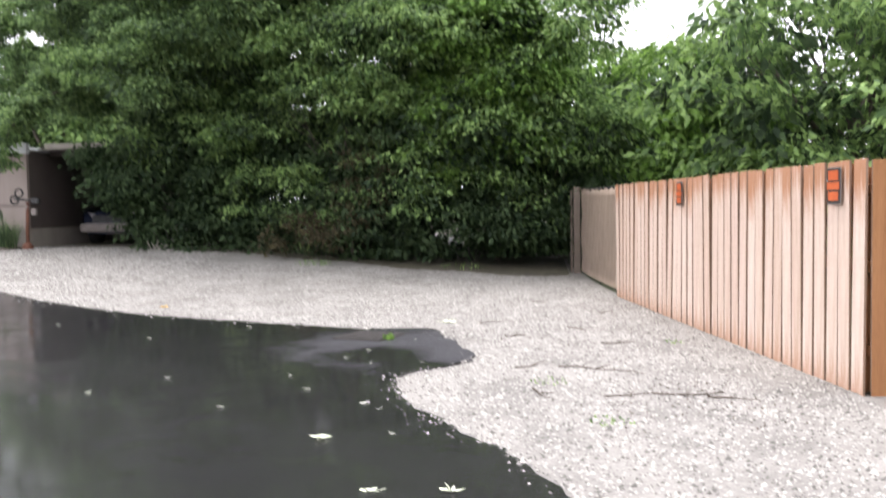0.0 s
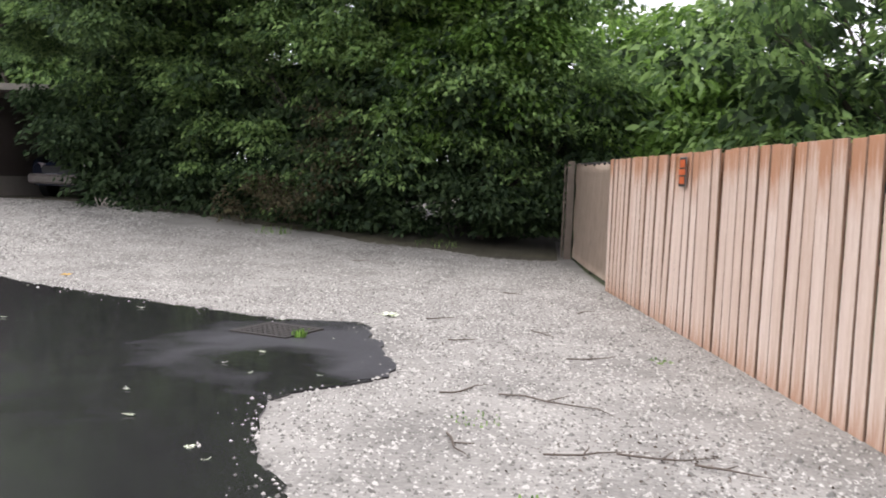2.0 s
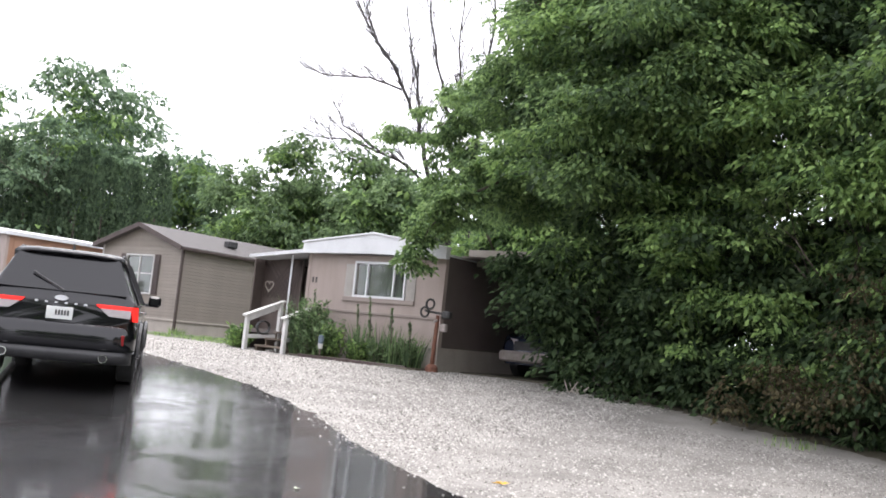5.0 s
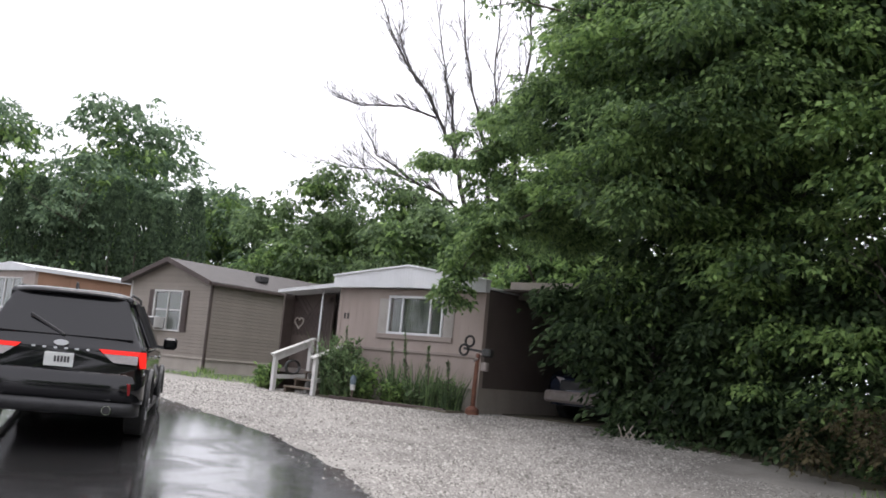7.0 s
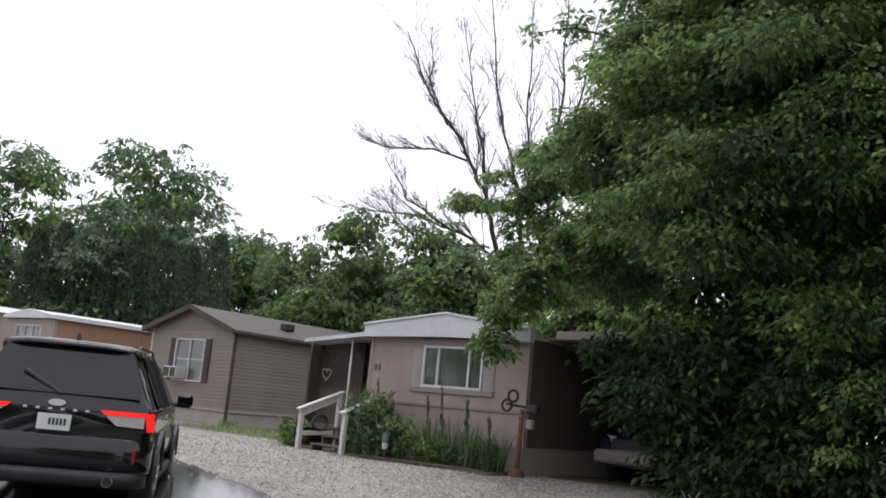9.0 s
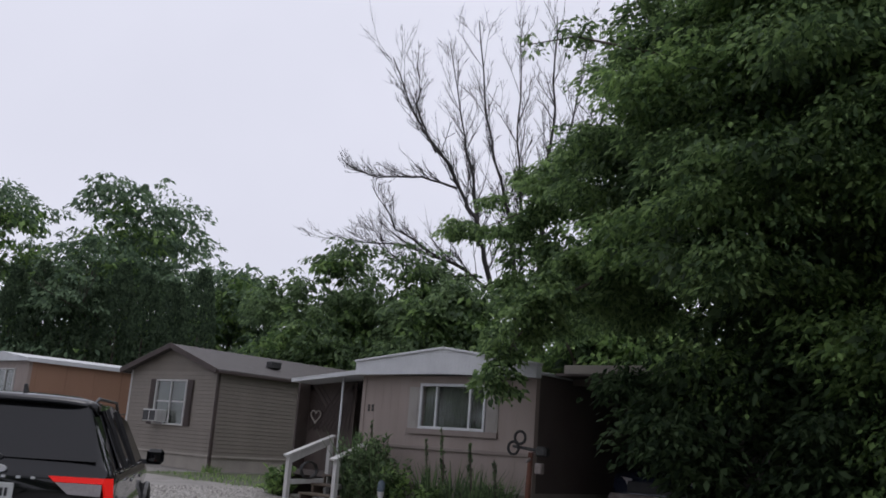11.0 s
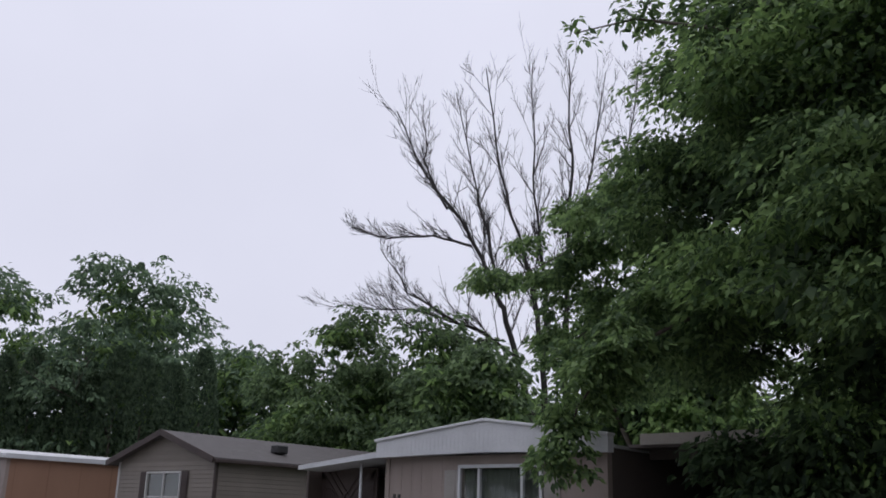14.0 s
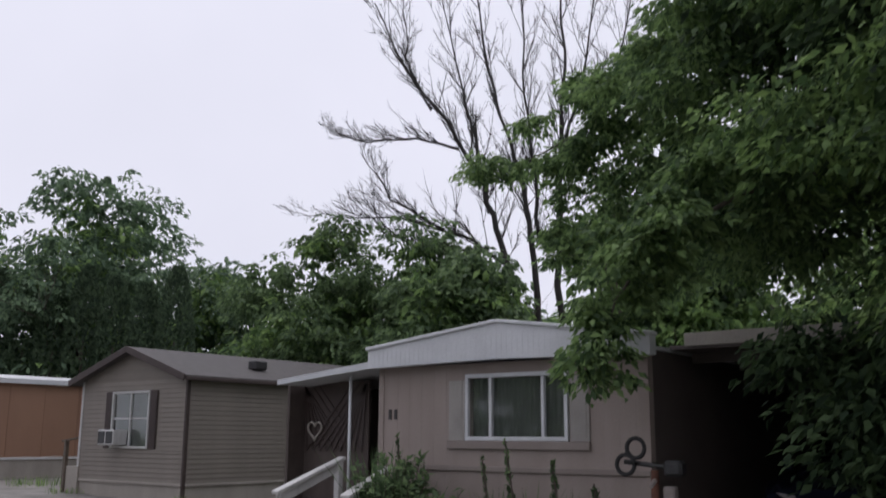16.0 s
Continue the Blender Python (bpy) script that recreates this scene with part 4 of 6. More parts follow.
def orange_home():
    x0, x1, y0, y1 = -36.6, -33.0, 20.4, 36.0
    zb, zs, ze = 0.85, 1.42, 3.62
    h = thing("mobile_home", (x0, y0, zb), "old orange-tan mobile home with pale skirting", "house", "mobile homes")
    win = (-35.7, -33.9, 2.22, 3.32)
    part("front_wall", wall_with_hole(x0, x1, zs, ze, y0, y0 + 0.12, win), PINK_SIDING, h)
    window(h, *win, y0, (-35.1, -34.5), WHITE_PAINT)
    part("side_wall", box(x1 - 0.12, x1, y0 + 0.12, y1, zs, ze), ORANGE_SIDING, h)
    for k in range(14):
        y = y0 + 0.3 + k * 1.1
        part("panel_seam", box(x1, x1 + 0.012, y, y + 0.03, zs, ze), ORANGE_SIDING, h)
    part("side_door", box(x1 + 0.002, x1 + 0.03, 26.2, 27.4, zs + 0.02, ze - 0.25, 0.01), TAN_DOOR, h, "tan side door")
    part("side_wall", box(x0, x0 + 0.12, y0 + 0.12, y1, zs, ze), ORANGE_SIDING, h)
    part("rear_wall", box(x0 + 0.12, x1 - 0.12, y1 - 0.12, y1, zs, ze), ORANGE_SIDING, h)
    part("floor_deck", box(x0 + 0.12, x1 - 0.12, y0 + 0.12, y1 - 0.12, zs, zs + 0.08), BROWN_SIDING, h)
    part("skirting", box(x0 + 0.02, x1 - 0.02, y0 + 0.01, y0 + 0.05, zb - 0.5, zs), SKIRT, h)
    part("skirting", box(x1 - 0.06, x1 - 0.01, y0 + 0.05, y1, zb - 0.8, zs), SKIRT, h)
    part("belt_trim", box(x1, x1 + 0.035, y0, y1, zs - 0.03, zs + 0.05, 0.008), WHITE_PAINT, h)
    pk = -34.8
    r = part("roof", prism([(x0 - 0.1, ze), (x0 - 0.1, ze + 0.1), (pk, ze + 0.34), (x1 + 0.14, ze + 0.1), (x1 + 0.14, ze)], y0 - 0.15, y1 + 0.1), WHITE_METAL, h)
    part("eave_trim", box(x1 + 0.14, x1 + 0.19, y0 - 0.15, y1 + 0.1, ze - 0.02, ze + 0.12), WHITE_METAL, r)
    # a further, paler home at the end of the row
    g = thing("mobile_home", (-47, 22, 1.1), "pale grey mobile home at the end of the row", "house", "mobile homes")
    part("body", box(-47.5, -43.5, 22, 36, 1.7, 4.2), SKIRT, g)
    part("skirting", box(-47.4, -43.6, 22.1, 35.9, 0.6, 1.7), WHITE_PAINT, g)
    part("roof", prism([(-47.7, 4.2), (-45.5, 4.6), (-43.3, 4.2)], 21.8, 36.2), WHITE_METAL, g)
    part("window", box(-43.5, -43.46, 24, 25.4, 2.5, 3.6), SIGN_BLACK, g)


pink_home()
porch_steps()
beige_home()
orange_home()

# ---- trees ----
hedge_blobs, low_blobs = [], []
wild = np.random.default_rng(61)
for k in range(9):
    x = -7.0 + k * 1.2
    lift = 0.3 * math.sin(k * 2.1)
    front = 17.6 - 0.38 * max(0.0, x + 4.0) if x < 1.0 else 16.4
    low_blobs += [(x + wild.normal(0, 0.2), front + wild.uniform(-0.3, 0.4), wild.uniform(0.8, 1.4), 1.0, 0.9, wild.uniform(0.7, 1.2)),
                  (x + 0.5, front + wild.uniform(-0.2, 0.5), wild.uniform(1.8, 2.9), wild.uniform(0.7, 1.2), 0.85, wild.uniform(0.6, 1.0))]
    hedge_blobs += [(x + 0.4, front - 0.5 + wild.uniform(-0.5, 0.4), wild.uniform(2.6, 4.2), wild.uniform(1.1, 1.6), 1.2, wild.uniform(0.8, 1.3)),
                    (x - 0.2, front - 0.4 + lift, 5.3 - lift, 1.6, 1.6, 1.2)]
    if x > -5.2:
        hedge_blobs += [(x + wild.uniform(-0.5, 0.5), front - 0.55, wild.uniform(1.3, 2.4), 0.7, 0.6, wild.uniform(0.5, 0.9))]
    if k < 7:
        hedge_blobs += [(x, 17.4, 7.0 + lift, 1.8, 1.9, 1.5)]
    if 1 < k < 6:
        hedge_blobs += [(x + 0.3, 18.6, 9.3 - lift, 1.9, 1.8, 1.6)]
# Low growth gets the darkened leaf colour to paint shade beneath the trees.
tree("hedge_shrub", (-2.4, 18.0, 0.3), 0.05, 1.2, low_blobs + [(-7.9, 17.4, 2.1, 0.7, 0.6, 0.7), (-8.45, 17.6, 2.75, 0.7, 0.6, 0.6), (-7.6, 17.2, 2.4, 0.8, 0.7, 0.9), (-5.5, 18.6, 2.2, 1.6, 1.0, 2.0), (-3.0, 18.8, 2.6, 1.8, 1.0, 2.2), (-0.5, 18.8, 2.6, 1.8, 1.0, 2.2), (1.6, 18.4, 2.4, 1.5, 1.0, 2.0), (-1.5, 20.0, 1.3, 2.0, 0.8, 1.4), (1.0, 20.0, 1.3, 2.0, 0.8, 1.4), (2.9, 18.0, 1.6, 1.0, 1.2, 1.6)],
     4800, 19, 0.36, 0.12, LEAF_SHADED, "shrubs under the trees, leaf colour darkened as shade", "hedge", 20, 1300, 6)
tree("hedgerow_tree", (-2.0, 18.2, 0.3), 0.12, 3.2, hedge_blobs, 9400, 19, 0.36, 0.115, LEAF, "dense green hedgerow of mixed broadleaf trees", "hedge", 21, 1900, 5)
tree("box_elder", (-6.6, 20.5, 0.5), 0.26, 4.5,
     [(-7.0, 18.6, 5.6, 1.6, 1.6, 1.5), (-6.0, 19.0, 7.6, 2.8, 2.4, 2.2), (-8.2, 19.3, 7.6, 1.5, 1.7, 1.7), (-4.2, 18.8, 9.6, 2.8, 2.6, 2.2), (-6.9, 19.5, 10.6, 2.2, 2.4, 2.0),
      (-9.9, 19.6, 5.0, 1.1, 1.0, 0.9), (-9.3, 18.6, 4.8, 1.1, 1.0, 0.9), (-9.3, 18.8, 6.8, 1.3, 1.2, 1.2), (-8.9, 19.0, 9.0, 1.3, 1.3, 1.3), (-7.4, 17.3, 7.4, 1.5, 1.3, 1.4), (-6.0, 16.5, 5.8, 1.5, 1.2, 1.2), (-5.0, 16.4, 8.0, 1.9, 1.5, 1.6), (-6.6, 17.4, 9.8, 1.7, 1.4, 1.4), (-1.4, 18.8, 8.4, 2.6, 2.4, 2.0),
      (-5.6, 15.3, 6.2, 1.7, 1.2, 1.1), (-4.6, 15.4, 8.8, 2.1, 1.5, 1.3), (-6.6, 15.9, 4.6, 1.2, 1.0, 0.9), (-7.3, 18.4, 3.9, 1.0, 0.8, 1.0), (-6.2, 18.6, 4.2, 1.0, 0.8, 1.0)],
     10500, 20, 0.37, 0.105, LEAF_ELDER, "tall leafy box elder arching over the gravel beside the home", "tree", 22, 1500, 2)
tree("box_elder", (1.3, 17.3, 0.1), 0.09, 2.0, [(1.0, 15.5, 3.7, 1.2, 0.9, 1.4), (0.6, 15.5, 2.7, 0.8, 0.6, 0.6), (1.7, 15.7, 4.6, 1.2, 1.0, 1.3), (2.0, 16.0, 3.0, 0.9, 0.8, 1.0), (0.7, 15.5, 5.7, 1.3, 1.0, 1.3)],
     2100, 22, 0.34, 0.14, LEAF_BRIGHT, "bright green young box elder at the gate", "tree", 23, 250, 2)
for k, (x, y, h, r, m) in enumerate(((5.5, 18.5, 5.2, 2.3, LEAF_BRIGHT), (9.0, 16.0, 9.5, 3.2, LEAF), (12.5, 12.0, 10.0, 3.6, LEAF), (3.6, 22.5, 5.6, 2.8, LEAF_BRIGHT), (8.0, 23.0, 6.4, 3.3, LEAF_BRIGHT), (14.5, 6.0, 9.0, 3.4, LEAF), (11.0, 20.0, 10.5, 3.4, LEAF), (16.0, 17.0, 11.0, 4.0, LEAF), (-3.0, 22.0, 8.5, 3.2, LEAF), (0.6, 22.5, 7.5, 3.0, LEAF), (-6.2, 23.5, 9.5, 3.0, LEAF), (6.9, 21.2, 6.2, 2.4, LEAF_BRIGHT))):
    z = ground_z(x, y)
    tree("yard_tree", (x, y, z), 0.16, h * 0.45, [(x, y, z + h * 0.62, r, r, h * 0.36), (x - r * 0.5, y - r * 0.5, z + h * 0.4, r * 0.8, r * 0.7, h * 0.26), (x + r * 0.5, y - r * 0.4, z + h * 0.42, r * 0.75, r * 0.7, h * 0.26), (x - r * 0.2, y - r * 0.3, z + h * 0.22, r * 0.8, r * 0.6, h * 0.2)],
         680 if x > 2 else 240, 16, 0.46, 0.205, m, "leafy green tree behind the hedge and fence", "tree", 30 + k, 130)
for k, (x, y, h, r, m) in enumerate(((-56, 37, 16.5, 5.0, LEAF_HAZED), (-64, 33, 16.0, 5.5, LEAF_HAZED), (-60, 42, 15.5, 5.5, LEAF_HAZED), (-51, 43, 11.6, 4.0, LEAF_HAZED), (-47, 50, 10.0, 4.5, LEAF_HAZED), (-40, 52, 9.4, 4.5, LEAF_HAZED), (-33, 50, 9.0, 4.5, LEAF_HAZED), (-31.3, 32.5, 9.8, 3.0, LEAF_MID), (-27, 33.5, 9.2, 3.0, LEAF_MID), (-35.5, 43, 8.4, 4, LEAF_HAZED),
                                     (-23.2, 31.2, 7.4, 2.2, LEAF_MID), (-15.6, 29.6, 10.0, 1.7, LEAF), (-12.0, 34.5, 12, 2.6, LEAF), (-74, 28, 16, 6, LEAF_HAZED), (-24, 48, 8.5, 5, LEAF_HAZED), (-84, 20, 15, 6, LEAF_HAZED))):
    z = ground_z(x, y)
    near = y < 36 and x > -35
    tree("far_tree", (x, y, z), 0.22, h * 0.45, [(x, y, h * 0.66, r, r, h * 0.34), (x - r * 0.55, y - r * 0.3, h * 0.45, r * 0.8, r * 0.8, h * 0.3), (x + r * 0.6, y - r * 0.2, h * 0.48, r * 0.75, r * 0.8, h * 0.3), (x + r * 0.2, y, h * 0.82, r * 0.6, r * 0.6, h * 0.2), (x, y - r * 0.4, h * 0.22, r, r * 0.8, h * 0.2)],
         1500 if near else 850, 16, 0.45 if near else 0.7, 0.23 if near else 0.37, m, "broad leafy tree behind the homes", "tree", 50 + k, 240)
# Unseen trees added across the lane to darken what the car reflects.
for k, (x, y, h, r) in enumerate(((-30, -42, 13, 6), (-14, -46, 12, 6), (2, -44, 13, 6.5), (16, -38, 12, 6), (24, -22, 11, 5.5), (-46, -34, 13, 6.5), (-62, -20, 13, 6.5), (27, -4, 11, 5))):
    tree("far_tree", (x, y, ground_z(x, y)), 0.25, h * 0.45, [(x, y, h * 0.62, r, r, h * 0.36), (x - r * 0.5, y, h * 0.3, r, r, h * 0.28), (x + r * 0.5, y, h * 0.3, r, r, h * 0.28)], 260, 14, 1.0, 0.6, LEAF_HAZED, "unseen tree added across the lane to darken reflections", "tree", 120 + k, 120)


tree("dry_shrub", (-2.0, 16.2, 0.2), 0.05, 1.4, [(-2.2, 15.7, 1.5, 0.9, 0.45, 0.8), (-1.4, 15.6, 2.3, 0.8, 0.4, 0.7), (-3.2, 15.7, 0.9, 0.7, 0.4, 0.6)], 150, 18, 0.3, 0.08, LEAF_BROWN, "half-dead brown shrub in the hedge", "shrub", 25)


def branch(at, sprays, clumps, seed, label="drooping leafy branch hanging before the home"):
    """A low branch that hangs out of the tree, with its leaves."""
    rng = np.random.default_rng(seed)
    t = thing("hanging_branch", at, label, "branch")
    pts = [Vector(at)] + [Vector(b[:3]) for b in sprays]
    part("bough", tube(pts, [0.035 - 0.028 * k / (len(pts) - 1) for k in range(len(pts))], 6), BARK, t, smooth=True)
    p, o = crown_points(sprays, clumps, 22, 0.22, rng)
    leaves = new("foliage", leaf_mesh("foliage", p - np.array(at), o, 0.11, LEAF_ELDER, rng))
    leaves.parent = t


branch((-8.6, 18.2, 5.0), [(-9.3, 17.3, 4.6, 0.7, 0.6, 0.5), (-10.0, 16.8, 4.1, 0.6, 0.5, 0.45), (-10.4, 16.6, 3.5, 0.42, 0.4, 0.4), (-10.55, 16.5, 2.9, 0.32, 0.35, 0.35)], 330, 24)

branch((-8.4, 19.3, 6.0), [(-10.0, 19.6, 6.9, 0.9, 0.8, 0.8), (-11.4, 20.1, 7.0, 1.0, 0.9, 0.8), (-12.8, 20.6, 7.0, 0.9, 0.8, 0.7), (-13.9, 21.0, 6.9, 0.7, 0.6, 0.5), (-15.2, 21.3, 6.75, 0.45, 0.5, 0.3)], 620, 26, "long leafy bough reaching over the roof of the home")

branch((-8.6, 19.6, 5.2), [(-10.2, 20.2, 5.6, 0.9, 0.8, 0.7), (-11.6, 20.8, 5.7, 1.0, 0.9, 0.75), (-12.9, 21.2, 5.6, 0.95, 0.8, 0.7), (-13.9, 21.5, 5.2, 0.7, 0.6, 0.55), (-12.6, 21.3, 4.6, 0.9, 0.6, 0.5), (-11.0, 20.6, 4.5, 0.9, 0.7, 0.6)], 760, 27, "heavy leafy bough above the roof of the home")
branch((-8.6, 19.6, 7.2), [(-10.0, 20.2, 7.8, 0.8, 0.7, 0.6), (-11.4, 20.8, 8.0, 0.7, 0.6, 0.55), (-12.8, 21.2, 7.9, 0.5, 0.5, 0.4)], 300, 28, "thin leafy bough above the roof of the home")

branch((-7.2, 16.6, 7.6), [(-8.2, 16.1, 7.9, 0.4, 0.35, 0.3), (-9.0, 15.8, 8.15, 0.3, 0.3, 0.2), (-9.7, 15.5, 8.05, 0.22, 0.2, 0.14)], 26, 29, "thin leafy twig reaching out of the tree")


def dead_tree():
    t = thing("dead_tree", (-24.0, 36.8, 0.6), "tall dead tree with bare grey branches", "tree")
    rng = np.random.default_rng(8)
    side, away = Vector((0.8, 0.6, 0)), Vector((-0.6, 0.8, 0))
    stems = [([(-0.7, 0), (-0.8, 5.9), (-1.5, 8.6), (-2.1, 10.5), (-2.8, 12.0), (-3.8, 13.6), (-5.0, 15.0), (-6.3, 18.0)], 0.20),
             ([(-0.1, 0), (-0.16, 5.9), (-0.4, 8.5), (-0.6, 10.5), (-0.95, 11.8), (-2.0, 15.6), (-2.6, 20.2)], 0.21),
             ([(0.6, 0), (0.64, 5.9), (0.65, 10.5), (0.8, 13.2), (1.0, 16.2), (0.9, 20.6)], 0.22),
             ([(-1.9, 10.0), (-2.3, 12.5), (-2.9, 15.0), (-3.9, 19.6)], 0.11),
             ([(0.0, 9.0), (-0.3, 12.0), (-0.6, 15.5), (-0.6, 20.6)], 0.11),
             ([(0.75, 12.0), (1.6, 14.6), (2.5, 20.2)], 0.10),
             ([(0.7, 11.0), (1.9, 13.2), (3.2, 16.2), (3.9, 20.4)], 0.09),
             ([(-4.2, 14.1), (-5.2, 16.4), (-5.3, 19.0)], 0.06),
             ([(-3.0, 12.4), (-4.6, 12.8), (-6.6, 12.7), (-7.9, 13.0)], 0.075),
             ([(-1.3, 7.9), (-2.6, 8.85), (-5.3, 9.75), (-7.9, 9.7)], 0.10),
             ([(-3.6, 9.2), (-5.5, 10.3), (-6.8, 12.2)], 0.07),
             ([(-2.0, 8.5), (-4.0, 8.3), (-5.8, 9.0), (-6.8, 10.0)], 0.07)]

    def shoot(bm, start, way, length, radius, depth):
        """A nearly straight shoot that curves upwards, with finer ones along it."""
        pts, d = [start], way.normalized()
        for k in range(3):
            d = (d + Vector((rng.normal(0, 0.07), rng.normal(0, 0.07), 0.09 + rng.normal(0, 0.04)))).normalized()
            pts.append(pts[-1] + d * length / 3)
        tube(pts, [radius, radius * 0.8, radius * 0.6, radius * 0.35], 3, bm)
        if depth:
            for k in range(4):
                f = rng.uniform(0.5, 2.9)
                q = pts[int(f)].lerp(pts[int(f) + 1], f % 1)
                turn = Vector((rng.normal(0, 1), rng.normal(0, 1), rng.normal(0, 0.6)))
                shoot(bm, q, d + turn.normalized() * rng.uniform(0.4, 0.75), length * rng.uniform(0.3, 0.6), max(radius * 0.55, 0.0085), depth - 1)

    for line, r in stems:
        deep = rng.normal(0, 0.5)
        pts = [Vector((-24.0, 36.8, 0.5)) + side * u + away * (deep * min(1.0, z / 12) + rng.normal(0, 0.12)) + Vector((0, 0, z)) for u, z in line]
        fine = []
        for p, q in zip(pts, pts[1:]):
            fine += [p.lerp(q, k / 4) + Vector((rng.normal(0, 0.05), rng.normal(0, 0.05), 0)) for k in range(4)]
        fine.append(pts[-1])
        rad = [0.68 * r * (1 - 0.9 * k / (len(fine) - 1)) + 0.010 for k in range(len(fine))]
        stem = part("stem", tube(fine, rad, 7), DEAD_BARK, t, smooth=True)
        bm = bmesh.new()
        for k in range(2, len(fine) - 1):
            if fine[k].z < 8.3:
                continue
            ahead = (fine[k + 1] - fine[k]).normalized()
            for m in range(2 if r > 0.15 else 3):
                out = ahead + Vector((rng.normal(0, 0.42), rng.normal(0, 0.42), 0.12 + rng.normal(0, 0.15)))
                shoot(bm, fine[k], out, rng.uniform(1.0, 2.4) * (1.0 if r > 0.085 else 0.62), min(rad[k] * 0.5, 0.028), 2)
        tagged(part("twig_mass", bm, DEAD_BARK, stem), "bare fine twigs", kind="stuff")


dead_tree()


# clipped upright evergreens behind the far homes
def evergreen(x, y, h, seed):
    rng = np.random.default_rng(seed)
    z = ground_z(x, y)
    t = thing("arborvitae", (x, y, z), "tall narrow dark green arborvitae in a row", "shrub", "arborvitae row")
    part("trunk", tube([(x, y, z - 0.1), (x, y, z + h * 0.6)], [0.12, 0.05], 6), BARK, t)
    n = 4600
    u = rng.uniform(0, 1, n)
    a = rng.uniform(0, math.tau, n)
    r = 1.15 * np.sqrt(np.clip(np.sin(np.clip(u * 0.93 + 0.07, 0, 1) * math.pi * 0.98), 0, 1)) * rng.uniform(0.84, 1.03, n) * (1 - 0.2 * u)
    p = np.stack([x + np.cos(a) * r, y + np.sin(a) * r, z + 0.1 + u * h], axis=1)
    o = np.stack([np.cos(a) * 0.4, np.sin(a) * 0.4, np.full(n, 1.0)], axis=1)
    c = new("crown", leaf_mesh("crown", p - np.array((x, y, z)), o, 0.24, LEAF_CEDAR, rng))
    c.parent = t


for k in range(8):
    evergreen(-56.4 + k * 1.45, 31.0 + k * 0.84, 9.2 + 0.5 * math.sin(k * 1.9), 90 + k)


# ---- vehicles ----
CAR_BLACK = material("black_car_paint", (0.005, 0.005, 0.006), (0.008, 0.008, 0.010), scale=2, rough=(0.03, 0.07), bump=0)
CAR_BLUE = material("dark_blue_car_paint", (0.010, 0.013, 0.025), (0.018, 0.022, 0.04), scale=2, rough=(0.1, 0.2), bump=0)
PLASTIC = material("black_plastic", (0.015, 0.015, 0.016), (0.035, 0.035, 0.037), scale=8, rough=(0.4, 0.6), bump=0.1)
TINT = material("tinted_glass", (0.006, 0.006, 0.007), (0.009, 0.009, 0.010), scale=1, rough=(0.02, 0.05), bump=0)
CHROME = material("chrome", (0.55, 0.55, 0.56), (0.7, 0.7, 0.7), scale=5, rough=(0.08, 0.16), metal=1.0, bump=0)
RUBBER = material("rubber", (0.012, 0.012, 0.012), (0.03, 0.03, 0.03), scale=20, rough=(0.7, 0.9))
LENS_CLEAR = material("clear_lens", (0.35, 0.32, 0.32), (0.5, 0.46, 0.46), scale=10, rough=(0.1, 0.2), bump=0)
LENS_RED = material("red_reflector", (0.16, 0.008, 0.01), (0.25, 0.014, 0.018), scale=10, rough=(0.1, 0.2), bump=0)
PLATE = material("number_plate", (0.55, 0.57, 0.55), (0.68, 0.69, 0.66), scale=8, rough=(0.3, 0.5), bump=0)
STICKER = material("green_sticker", (0.10, 0.42, 0.06), (0.16, 0.55, 0.10), scale=8, rough=(0.4, 0.6), bump=0)
LAMP_RED = bpy.data.materials.new("lit_tail_lamp")
LAMP_RED.use_nodes = True
LAMP_RED.node_tree.nodes["Principled BSDF"].inputs["Base Color"].default_value = (0.45, 0.012, 0.01, 1)
LAMP_RED.node_tree.nodes["Principled BSDF"].inputs["Emission Color"].default_value = (1.0, 0.02, 0.012, 1)
LAMP_RED.node_tree.nodes["Principled BSDF"].inputs["Emission Strength"].default_value = 0.5


def panel(corners, thick=0.008):
    """A thin plate over a polygon of corners."""
    bm = bmesh.new()
    f = bm.faces.new([bm.verts.new(c) for c in corners])
    bmesh.ops.recalc_face_normals(bm, faces=[f])
    r = bmesh.ops.extrude_face_region(bm, geom=[f])
    n = f.normal.copy()
    for v in r["geom"]:
        if isinstance(v, bmesh.types.BMVert):
            v.co += n * thick
    bmesh.ops.recalc_face_normals(bm, faces=bm.faces[:])
    return bm


# y, half width, top edge height, half width at the top edge, height on the centre line
SECTIONS = [(0.02, 0.84, 0.98, 0.82, 1.00), (0.08, 0.90, 1.06, 0.84, 1.09), (0.20, 0.93, 1.25, 0.76, 1.30), (0.36, 0.935, 1.52, 0.65, 1.58), (0.42, 0.94, 1.575, 0.63, 1.655),
            (0.9, 0.94, 1.61, 0.64, 1.69), (1.6, 0.94, 1.62, 0.65, 1.70), (2.2, 0.94, 1.59, 0.65, 1.68), (2.7, 0.94, 1.51, 0.63, 1.60), (3.15, 0.94, 1.26, 0.72, 1.32),
            (3.5, 0.935, 1.07, 0.80, 1.11), (4.0, 0.92, 1.0, 0.76, 1.05), (4.35, 0.88, 0.90, 0.70, 0.95), (4.53, 0.80, 0.74, 0.60, 0.78), (4.6, 0.72, 0.55, 0.55, 0.58)]


